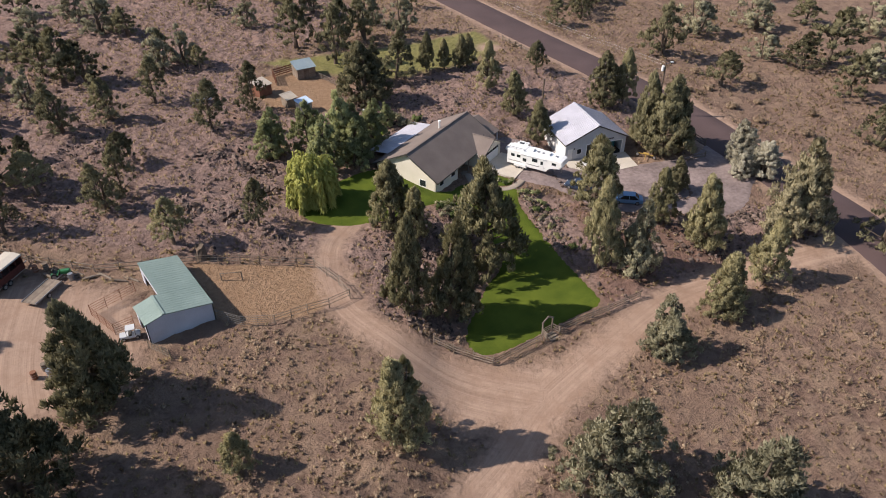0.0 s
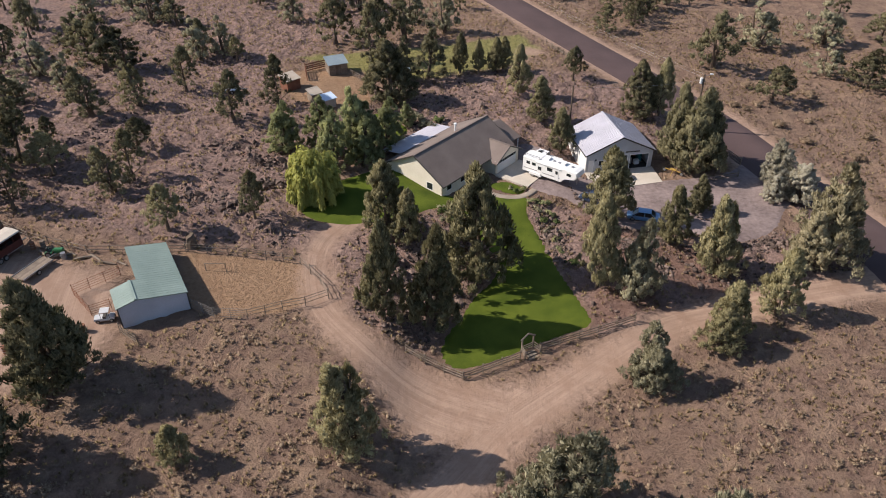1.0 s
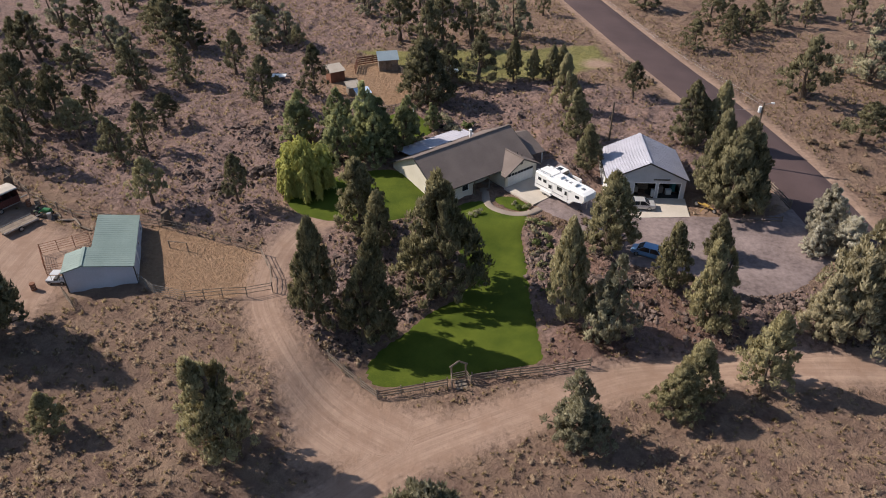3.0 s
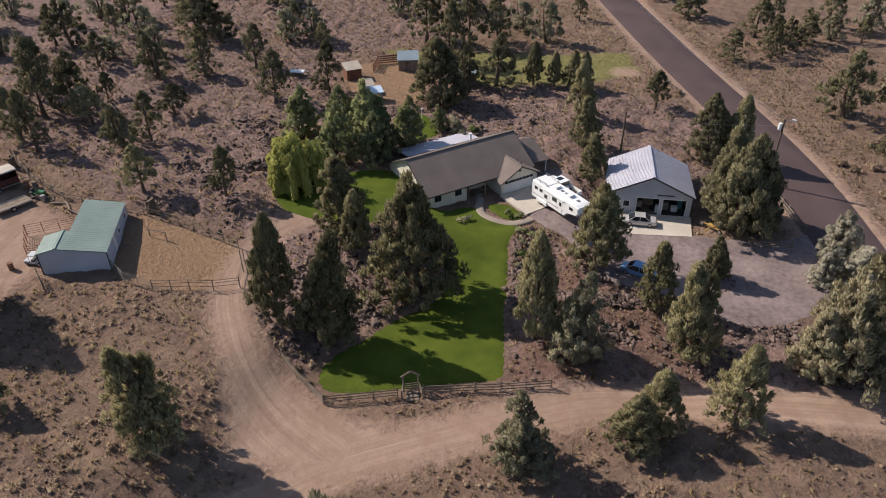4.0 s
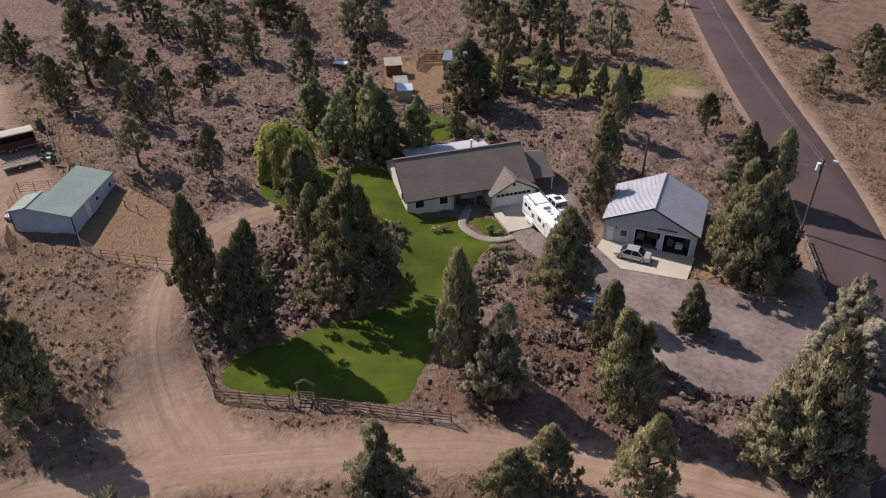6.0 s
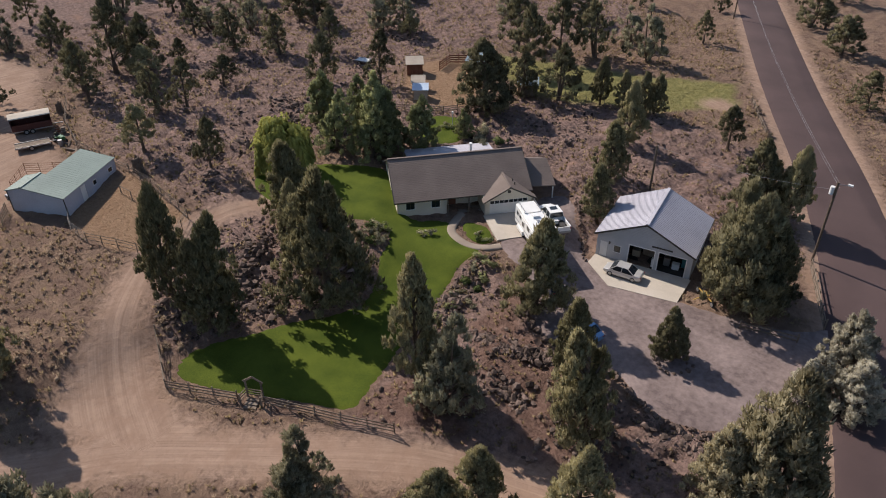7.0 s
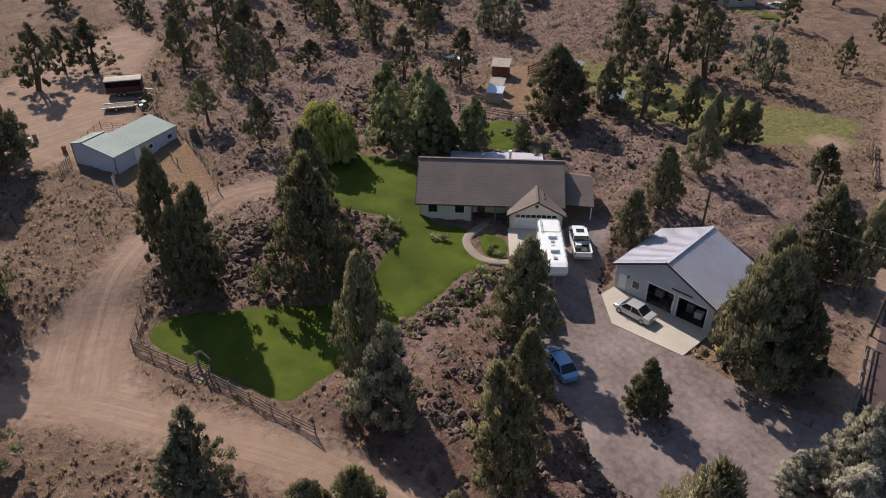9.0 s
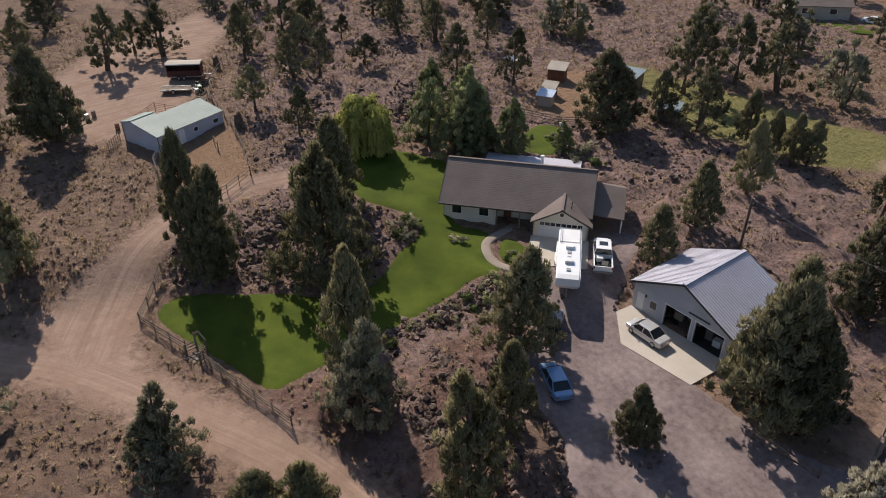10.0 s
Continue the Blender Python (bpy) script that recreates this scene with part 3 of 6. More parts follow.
rnd = random.Random(11)
SLIM = [juniper_meshes(1, 1, 0, 220, 72, JUNIPER), juniper_meshes(2, 1, 0, 220, 72, JUNIPER, 0.28), juniper_meshes(3, 2, 0.10, 230, 72, JUNIPER)]
FULL = [juniper_meshes(4, 3, 0.14, 260, 70, JUNIPER, 0.35, low=0.05), juniper_meshes(5, 2, 0.13, 250, 70, JUNIPER, 0.36, low=0.05), juniper_meshes(6, 4, 0.17, 270, 70, JUNIPER, 0.36, low=0.05)]
GREY = [juniper_meshes(7, 2, 0.11, 240, 70, JUNIPER_GREY, 0.35, low=0.05), juniper_meshes(8, 3, 0.14, 250, 70, JUNIPER_GREY, 0.36, low=0.05)]
PALE = [juniper_meshes(19, 3, 0.15, 280, 72, PALE_JUNIPER, 0.36, low=0.05), juniper_meshes(20, 2, 0.12, 260, 72, PALE_JUNIPER, 0.35, low=0.06)]
OPEN = [juniper_meshes(9, 1, 0, 130, 54, JUNIPER_DARKENED, 0.33, 0.03, 0.26), juniper_meshes(10, 1, 0, 130, 54, JUNIPER, 0.34, 0.03, 0.28)]
MID = [juniper_meshes(12, 1, 0, 110, 50, JUNIPER_DARKENED, 0.3, 0.028), juniper_meshes(13, 2, 0.1, 120, 50, JUNIPER_DARKENED, 0.33, 0.028, 0.08), juniper_meshes(14, 3, 0.15, 125, 50, JUNIPER_DARKENED, 0.35, 0.028, 0.06), juniper_meshes(15, 1, 0, 105, 50, JUNIPER_DARKENED, 0.28, 0.028, 0.16)]
FAR = [juniper_meshes(16, 1, 0, 62, 38, JUNIPER_DARKENED, 0.31, 0.042), juniper_meshes(17, 2, 0.12, 66, 38, JUNIPER_DARKENED, 0.35, 0.042), juniper_meshes(18, 3, 0.16, 68, 38, JUNIPER_GREY, 0.36, 0.042)]


def junipers(rows, kinds, label, group):
    for x, y, h, r in rows:
        plant("juniper_tree", rnd.choice(kinds), x, y, h, r / 0.25, rnd.uniform(0, 360), label, "tree", group)


junipers([(20.2, 74.8, 13.5, 2.6), (-4.3, 63.0, 13.2, 2.7), (22.0, 89.8, 11.2, 3.5), (-6.8, 79.4, 10.8, 3.1), (-3.9, 78.2, 8.4, 2.0), (30.6, 85.2, 8.9, 2.3),
          (41.0, 72.0, 9.5, 2.6), (35.0, 68.2, 7.7, 2.3), (33.0, 65.2, 6.4, 2.4)], SLIM, "tall dark green juniper tree on dry lava soil", "junipers round the lawn and driveway")
junipers([(5.9, 75.5, 15.6, 4.3), (0.5, 64.0, 13.0, 3.4), (36.0, 79.8, 11.7, 2.9), (-3.4, 45.3, 11.2, 3.0)], FULL, "broad many-stemmed green juniper tree", "junipers round the lawn and driveway")
DENSE = [juniper_meshes(25, 2, 0.13, 280, 70, JUNIPER_DARKENED, 0.35, low=0.05), juniper_meshes(26, 3, 0.14, 280, 70, JUNIPER_DARKENED, 0.35, low=0.05)]
junipers([(36.2, 105.9, 13.4, 3.8), (38.4, 107.0, 10.6, 2.5), (34.2, 109.6, 12.6, 3.2), (29.2, 122.4, 10.0, 2.9)], DENSE, "dense dark juniper tree beside the garage", "junipers round the lawn and driveway")
junipers([(-34.0, 47.9, 13.2, 4.2), (-35.9, 36.6, 12.7, 4.2)], DENSE, "broad dark green juniper with a thick trunk on dry grass", "junipers round the lawn and driveway")
junipers([(35.3, 94.3, 6.2, 1.9)], DENSE, "small conical juniper in a ring of stones on the driveway", "small junipers by the buildings")
junipers([(-14.4, 120.4, 11.2, 4.3)], DENSE, "dense dark round-crowned juniper behind the house", "junipers behind the house")
junipers([(24.6, 73.8, 10.4, 2.9), (25.7, 58.6, 8.2, 2.8), (15.5, 41.6, 10.4, 4.0), (27.4, 39.1, 11.2, 4.0)],
         GREY, "grey-green juniper tree on the dry slope", "junipers round the lawn and driveway")
junipers([(49.8, 83.2, 13.8, 4.1), (47.2, 82.4, 8.6, 2.5)], PALE, "pale olive juniper tree above the dirt lane", "junipers round the lawn and driveway")
junipers([(-18.5, 40.8, 4.7, 1.7), (12.4, 116.3, 8.2, 2.3), (15.9, 109.0, 7.6, 2.2), (8.1, 126.8, 9.6, 2.3), (33.1, 123.8, 10.4, 2.5), (-3.5, 136.2, 7.8, 1.9),
          (0.0, 137.4, 6.2, 1.5), (3.4, 137.4, 6.9, 1.8), (4.6, 139.2, 6.6, 1.8)], SLIM, "slim young juniper tree with a short trunk", "small junipers by the buildings")
junipers([(-24.6, 78.7, 7.2, 1.9), (-34.4, 74.1, 6.8, 2.3), (-62.3, 93.5, 4.4, 1.5), (18.4, 137.0, 6.6, 2.1), (-48.4, 94.2, 5.2, 2.5), (-47.9, 134.6, 4.8, 1.8), (-56.8, 85.5, 6.6, 2.7), (55.4, 135.1, 7.0, 3.5)],
         OPEN, "small open juniper with a bare lower trunk", "open junipers on the lava flat")
junipers([(-45.6, 81.8, 7.8, 2.7), (-45.1, 85.9, 7.5, 2.5), (-61.0, 76.4, 8.4, 3.2), (-64.5, 83.2, 12.4, 4.2), (-63.3, 87.3, 9.6, 3.4), (-61.4, 104.3, 9.0, 3.2), (-55.4, 109.4, 8.2, 2.9),
          (-38.3, 107.0, 9.0, 3.4), (-33.0, 114.7, 9.0, 2.8), (-9.4, 132.8, 9.6, 3.4), (-14.3, 129.0, 8.9, 2.6), (-51.2, 117.8, 8.2, 2.9), (-56.3, 75.4, 9.4, 2.6)],
         MID, "dark juniper tree among lava rock", "junipers behind the house")
junipers([(-21.9, 139.2, 11.2, 4.1), (-22.6, 149.8, 11.2, 4.1), (-17.4, 153.9, 10.8, 4.0), (-9.4, 159.4, 10.4, 3.5), (-31.3, 147.8, 10.2, 4.6), (-31.3, 171.3, 7.6, 3.3), (-56.3, 136.6, 7.2, 3.3),
          (-65.9, 125.5, 8.3, 4.4), (-54.7, 132.9, 8.2, 3.1), (-69.6, 123.8, 10.2, 4.8), (-75.3, 128.2, 8.1, 4.2), (-83.1, 135.7, 6.9, 4.0), (-74.7, 153.7, 9.2, 5.0), (-86.1, 106.9, 9.0, 3.8),
          (-44.9, 160.4, 6.6, 3.5), (-17.1, 165.0, 7.4, 3.2)], FAR, "dark juniper tree in the far woodland", "far junipers")
junipers([(47.2, 150.4, 11.8, 4.8), (75.4, 145.0, 7.5, 4.0), (82.9, 148.3, 11.8, 6.2), (78.8, 130.3, 8.7, 4.3), (74.6, 110.7, 10.4, 4.5), (60.7, 80.6, 9.2, 3.6), (26.6, 167.4, 6.2, 3.2), (28.5, 186.1, 7.8, 4.0),
          (32.9, 177.1, 7.5, 2.9), (38.2, 186.5, 7.1, 3.4), (12.8, 191.8, 7.2, 3.5), (-82.2, 42.9, 7.2, 3.7), (-68.5, 39.2, 7.9, 2.8), (-58.8, 53.5, 10.0, 3.6), (-62.7, 62.4, 8.6, 3.7)],
         MID + FAR, "broad juniper tree on dry open range", "junipers on the open range")


def round_meshes(seed, lumps, per, material, size, droop=0.0):
    """A broadleaf tree in unit size: forked limbs and a wide crown of clumps; droop hangs the clumps in strands."""
    rng = np.random.default_rng(seed)
    bm = bmesh.new()
    tube(bm, [(0, 0, -0.03), (0.01, 0, 0.15), (0.02, 0.01, 0.34)], (0.04, 0.03, 0.024))
    centres = []
    for i in range(lumps):
        a, f = rng.random() * 6.28, rng.random()
        el = math.acos(1 - 1.25 * f)
        r = 0.34 * (0.55 + 0.45 * rng.random())
        x, y, z = math.cos(a) * math.sin(el) * r, math.sin(a) * math.sin(el) * r, 0.55 + math.cos(el) * r * 1.15
        centres.append((x, y, z, 0.05 + 0.06 * rng.random()))
        if i % 5 == 0:
            tube(bm, [(0.02, 0.01, 0.3), (x * 0.5, y * 0.5, z * 0.6 + 0.12), (x, y, z)], (0.016, 0.01, 0.004), 5)
        if droop and math.sin(el) > 0.5:
            for s in range(1, 9):
                if z - droop * s > 0.06:
                    centres.append((x * (1 + 0.025 * s), y * (1 + 0.025 * s), z - droop * s, 0.038))
    verts, faces, normals = [], [], []
    core_lumps(rng, centres, verts, faces, 0.45, normals=normals)
    tuft_cloud(rng, centres, per, size, -2.5 if droop else 0.2, verts, faces, normals)
    return finish("trunk", bm, BARK), leaf_mesh("crown", verts, faces, material, normals)


LEAFY = [juniper_meshes(21, 3, 0.13, 190, 70, DECIDUOUS, 0.36, 0.03, 0.06), juniper_meshes(22, 2, 0.13, 180, 70, DECIDUOUS, 0.38, 0.03, 0.06)]
for x, y, h, r in [(-26.7, 98.2, 8.4, 2.8), (-18.4, 95.0, 9.0, 2.7), (-15.8, 100.6, 10.8, 3.2), (-11.6, 104.2, 8.0, 2.6), (-21.4, 102.0, 8.6, 2.6), (-9.8, 111.5, 4.4, 1.6), (-14.0, 97.5, 7.5, 2.6), (-13.7, 100.3, 8.6, 3.0)]:
    plant("shade_tree", rnd.choice(LEAFY), x, y, h, r / 0.25, rnd.uniform(0, 360), "leafy green shade tree beside the house lawn", "tree", "shade trees behind the house")
plant("willow_tree", round_meshes(23, 66, 52, WILLOW, 0.06, 0.062), -18.6, 86.2, 7.9, 9.8, 30, "weeping willow with yellow-green hanging strands on the lawn", "tree", "")
SILVER = [juniper_meshes(24, 4, 0.2, 240, 80, OLIVE, 0.38, 0.03, 0.04)]
for x, y, h, r in [(48.2, 102.6, 7.4, 3.0), (50.8, 99.6, 6.4, 2.8), (46.8, 98.6, 5.2, 2.0)]:
    plant("silver_shrub", SILVER[0], x, y, h, r / 0.27, rnd.uniform(0, 360), "tall silvery shrub at the driveway mouth", "shrub", "silver shrubs")

junipers([(-65.5, 57.9, 7.2, 2.7), (-73.0, 89.4, 5.8, 2.8), (-74.9, 102.9, 6.0, 3.0), (-75.3, 106.8, 5.3, 2.8), (-51.9, 137.1, 8.0, 2.7), (-88.9, 152.7, 7.2, 3.7), (-97.8, 163.6, 7.8, 4.4), (-84.6, 162.7, 8.1, 4.4),
          (-68.1, 152.4, 6.7, 3.1), (-79.0, 118.0, 8.4, 3.6), (-70.5, 112.5, 6.8, 2.9), (-90.5, 124.0, 8.0, 3.8)], FAR, "dull olive juniper in the far rocky woodland", "far junipers")
junipers([(59.6, 166.1, 10.0, 5.4), (74.9, 170.4, 9.2, 5.2), (101.4, 166.2, 9.0, 5.8), (88.3, 173.4, 6.4, 4.6), (70.0, 150.5, 7.0, 3.6), (88.0, 140.0, 8.0, 4.4), (1.8, 203.5, 7.3, 4.0), (13.4, 190.5, 7.3, 3.8), (92.0, 120.0, 8.6, 4.4)],
         FAR, "broad juniper tree on dry open range", "junipers on the open range")
# outer woodland, thinning towards the horizon
grow = random.Random(303)
for x0, x1, y0, y1, count in ((-150, -92, 35, 200, 34), (-95, -35, 168, 245, 26), (36, 95, 190, 250, 14), (95, 140, 70, 190, 16), (-48, 8, 172, 240, 20), (-135, -78, 60, 125, 16), (30, 62, 168, 200, 6)):
    for _ in range(count):
        x, y = grow.uniform(x0, x1), grow.uniform(y0, y1)
        h = grow.uniform(5.5, 10)
        off_road = float(nearest(ROAD_LINE, np.array([x]), np.array([y]), False)[0][0])
        if math.hypot(x + 48, y - 191) > 11 and off_road > 8:
            plant("juniper_tree", grow.choice(FAR), x, y, h, h * grow.uniform(0.38, 0.5) / 0.30, grow.uniform(0, 360), "distant juniper tree on rocky range", "tree", "outer woodland")


# ---- the house ----
def courses(parent, a, b, c, d, n, label="", lift=0.009, thick=0.05):
    """A roof slope with n overlapping shingle courses; a, b along the ridge, c, d along the eave (below b and a)."""
    a, b, c, d = (Vector(v) for v in (a, b, c, d))
    slope = part("roof_slope", prism(bmesh.new(), [v - Vector((0, 0, 0.03)) for v in (a, b, c, d)], 0.08), SHINGLE, parent, label)
    for i in range(n):
        t0, t1 = i / n, (i + 1) / n
        q = [a.lerp(d, t0), b.lerp(c, t0), b.lerp(c, t1) + Vector((0, 0, lift)), a.lerp(d, t1) + Vector((0, 0, lift))]
        part("shingle_course", prism(bmesh.new(), q, 0.028), SHINGLE, slope)
    return slope


def metal_slope(parent, a, b, c, d, n, material, label="", thick=0.06, w=0.035, h=0.022):
    """A metal roof slope with n raised seams; a, b along the ridge, c, d along the eave."""
    slope = part("roof_slope", prism(bmesh.new(), [d, c, b, a], thick), material, parent, label)
    a, b, c, d = (Vector(v) for v in (a, b, c, d))
    for i in range(n + 1):
        t, up = i / n, Vector((0, 0, h / 2))
        part("seam", beam(bmesh.new(), a.lerp(b, t) + up, d.lerp(c, t) + up, w, h), material, slope)
    return slope


def window(parent, p, q, sill, head, depth=0.06, panes=2, name="window", mat=None):
    """A window in a wall from p to q (x, y) seen from outside: frame, panes and a sill."""
    p, q = Vector((*p, 0)), Vector((*q, 0))
    d = (q - p).normalized()
    out = Vector((d.y, -d.x, 0))
    width = (q - p).length
    frame_bm = bmesh.new()
    for a, b, z0, z1 in ((0, width, sill, sill + 0.07), (0, width, head - 0.07, head), (0, 0.07, sill + 0.07, head - 0.07), (width - 0.07, width, sill + 0.07, head - 0.07)):
        corners = [p + d * a + out * 0.03, p + d * b + out * 0.03, p + d * b - out * depth, p + d * a - out * depth]
        prism(frame_bm, [(v.x, v.y, z1) for v in corners], z1 - z0)
    w = part(name, frame_bm, mat or WHITE, parent, "white window frame")
    step = (width - 0.14) / panes
    for i in range(panes):
        a = 0.07 + i * step + (0.02 if i else 0)
        corners = [p + d * a - out * 0.02, p + d * (0.07 + (i + 1) * step) - out * 0.02, p + d * (0.07 + (i + 1) * step) - out * 0.035, p + d * a - out * 0.035]
        part("pane", prism(bmesh.new(), [(v.x, v.y, head - 0.07) for v in corners], head - sill - 0.14), GLASS, w)
    return w


def build_house():
    h = thing("house", -5.7, 93.4, 1.15, 57.5, "single-storey cream ranch house with a brown shingle roof", "house")
    E, F, B, L = 2.45, -5.6, 6.4, 17.6
    R = 5.75
    courses(h, (0, 0, R), (L, 0, R), (L, F, E), (0, F, E), 26, "brown shingle slope")
    courses(h, (L, 0, R), (0, 0, R), (0, B, E - 0.05), (L, B, E - 0.05), 26, "brown shingle slope")
    part("ridge_cap", beam(bmesh.new(), (-0.02, 0, R + 0.03), (L + 0.02, 0, R + 0.03), 0.3, 0.08), SHINGLE, h)
    # front gable over the garage door
    gx0, gx1, gm, gf = 10.85, 17.7, 14.25, -7.1
    slope = (R - E) / -F
    meet = -(R - 3.95) / slope
    courses(h, (gm, meet, 3.95), (gm, gf, 3.95), (gx0, gf, 2.1), (gx0, -6.15, 2.1), 14, "brown shingle slope")
    courses(h, (gm, gf, 3.95), (gm, meet, 3.95), (gx1, -6.15, 2.1), (gx1, gf, 2.1), 14, "brown shingle slope")
    part("ridge_cap", beam(bmesh.new(), (gm, meet, 3.99), (gm, gf - 0.02, 3.99), 0.26, 0.07), SHINGLE, h)
    for p, q in (((gx0, gf - 0.03, 2.03), (gm, gf - 0.03, 3.88)), ((gm, gf - 0.03, 3.88), (gx1, gf - 0.03, 2.03)), ((-0.02, F, E - 0.06), (-0.02, 0, R - 0.06)),
                 ((-0.02, 0, R - 0.06), (-0.02, B, E - 0.1)), ((L + 0.02, F, E - 0.06), (L + 0.02, 0, R - 0.06)), ((L + 0.02, 0, R - 0.06), (L + 0.02, B, E - 0.1)), ((0, F - 0.03, E - 0.06), (gx0, F - 0.03, E - 0.06))):
        part("fascia", beam(bmesh.new(), p, q, 0.05, 0.18), TRIM, h, "dark roof-edge board")
    # walls
    part("front_wall", wall_panel(bmesh.new(), (0.4, -5.0), (6.5, -5.0), -0.35, 2.5, 0.2, [(1.05, 2.25, 0.95, 2.1), (4.25, 5.45, 0.95, 2.1)]), CREAM, h)
    for a in (1.45, 4.65):
        window(h, (a, -5.0), (a + 1.2, -5.0), 0.95, 2.1)
    part("porch_wall", wall_panel(bmesh.new(), (6.5, -3.0), (11.2, -3.0), -0.35, 3.6, 0.2, [(0.8, 1.75, 0, 2.05), (2.4, 4.2, 0.8, 2.1)]), CREAM, h)
    part("front_door", box(bmesh.new(), 7.32, 8.23, -2.98, -2.9, 0, 2.04), RED_WOOD, h, "dark wooden front door")
    window(h, (8.9, -3.0), (10.7, -3.0), 0.8, 2.1)
    part("side_wall", wall_panel(bmesh.new(), (6.5, -5.0), (6.5, -3.0), -0.35, 2.6, -0.15), CREAM, h)
    for x0, x1, holes in ((0.4, 0.6, [(0.9, 2.1, 0.95, 2.1)]), (17.0, 17.2, ())):
        bm = bmesh.new()
        if x0 < 1:
            wall_panel(bm, (x0, 5.8), (x0, -5.0), -0.35, 2.45, 0.2, [(7.9, 9.1, 0.9, 2.1)])
        else:
            wall_panel(bm, (x1, -5.0), (x1, 5.8), -0.35, 2.45, 0.2)
        extrude_x(bm, [(-5.0, 2.45), (5.8, 2.45), (5.8, 2.6), (0, R - 0.15), (-5.0, 2.6)], x0, x1)
        part("end_wall", bm, CREAM, h, "cream gable wall")
    window(h, (0.4, -2.1), (0.4, -3.3), 0.9, 2.1)
    part("back_wall", wall_panel(bmesh.new(), (17.2, 5.8), (0.4, 5.8), -0.35, 2.5, 0.2), CREAM, h)
    bm = wall_panel(bmesh.new(), (11.2, -6.6), (17.3, -6.6), -0.35, 2.25, 0.2, [(0.6, 5.5, -0.05, 2.0)])
    extrude_y(bm, [(11.2, 2.25), (17.3, 2.25), (14.25, 3.8)], -6.6, -6.4)
    part("garage_wall", bm, CREAM, h)
    part("garage_wall", wall_panel(bmesh.new(), (11.2, -3.0), (11.2, -6.6), -0.35, 2.3, 0.2), CREAM, h)
    part("garage_wall", wall_panel(bmesh.new(), (17.3, -6.6), (17.3, -4.8), -0.35, 2.3, 0.2), CREAM, h)
    door = part("garage_door", box(bmesh.new(), 11.8, 16.7, -6.52, -6.47, -0.05, 2.0), WHITE, h, "white sectional garage door with a row of small panes")
    for r in range(4):
        for c in range(8):
            x, z = 11.88 + c * 0.6, 0.02 + r * 0.5
            part("pane" if r == 3 else "panel", box(bmesh.new(), x, x + 0.52, -6.55, -6.518, z + 0.02, z + 0.40), GLASS if r == 3 else WHITE, door)
    bm = bmesh.new()
    bmesh.ops.create_cone(bm, cap_ends=True, segments=16, radius1=0.22, radius2=0.22, depth=0.06, matrix=pose(14.25, -6.63, 3.1, 90, 0, 0))
    part("gable_vent", bm, TRIM, h)
    for x in (6.7, 9.4):
        part("porch_post", box(bmesh.new(), x, x + 0.12, -5.3, -5.18, -0.1, 2.4), WOOD, h)
    part("porch_floor", box(bmesh.new(), 6.5, 11.15, -5.7, -3.0, -0.35, -0.02), PATHWAY, h)
    bm = bmesh.new()
    bmesh.ops.create_cone(bm, cap_ends=True, segments=14, radius1=0.16, radius2=0.16, depth=1.3, matrix=pose(11.1, 1.2, 5.6))
    bmesh.ops.create_cone(bm, cap_ends=True, segments=14, radius1=0.26, radius2=0.22, depth=0.16, matrix=pose(11.1, 1.2, 6.33))
    part("stove_pipe", bm, WHITE, h, "white metal stove pipe with a cap")
    for x, y, z in ((15.2, -4.6, 3.62), (15.2, -5.6, 3.62)):
        part("roof_vent", beam(bmesh.new(), (x, y, z - 0.3), (x, y, z + 0.18), 0.14, 0.14, 8), TRIM, h)
    # covered patio behind, lean-to beside
    pa, pb, pc, pd = (3.4, 5.9, 2.72), (15.6, 5.9, 2.72), (15.6, 9.6, 2.25), (3.4, 9.6, 2.25)
    patio = metal_slope(h, pa, pb, pc, pd, 20, METAL_ROOF, "pale ribbed metal patio roof")
    for x in (3.6, 7.6, 11.6, 15.3):
        part("post", box(bmesh.new(), x, x + 0.12, 9.3, 9.42, -0.4, 2.24), WHITE, patio)
    part("patio_floor", box(bmesh.new(), 3.4, 15.6, 5.82, 9.6, -0.5, -0.05), CONCRETE, h)
    shed_roof = courses(h, (L + 0.05, -0.2, 4.3), (21.1, -0.2, 3.9), (21.1, -4.4, 2.05), (L + 0.05, -4.4, 2.35), 16, "brown shingle lean-to roof")
    courses(h, (21.1, -0.2, 3.9), (L + 0.05, -0.2, 4.3), (L + 0.05, 2.6, 3.0), (21.1, 2.6, 2.7), 10, "brown shingle lean-to roof")
    for y in (-4.1, -0.3, 2.3):
        part("post", box(bmesh.new(), 20.8, 20.94, y, y + 0.14, -1.0, 3.75 if abs(y) < 1 else (2.1 if y < 0 else 2.75)), WHITE, shed_roof)
    return h


build_house()


def sloped_slab(name, corners, thick, lift, material, label, category):
    pts = [(x, y, gz(x, y) + lift) for x, y in corners]
    return tagged(part(name, prism(bmesh.new(), pts, thick), material), label, category, kind="structure")


def house_xy(u, v):
    return -5.7 + 0.537 * u + 0.844 * v, 93.4 + 0.844 * u - 0.537 * v


pad = [house_xy(u, v) for u, v in ((11.0, 6.7), (17.5, 6.7), (17.6, 12.3), (11.2, 12.6))]
sloped_slab("pavement_house", pad, 0.3, 0.14, CONCRETE, "pale concrete apron before the house garage", "pavement")
ribbon("path", densify(chaikin([house_xy(8.6, 5.4), (4.3, 95.4), (5.4, 93.7), (7.2, 93.0), (9.2, 92.9), (10.8, 93.7), (12.0, 95.6)], 3, False), 0.5), 1.05, 0.06, PATHWAY, "curved concrete garden path", "path")


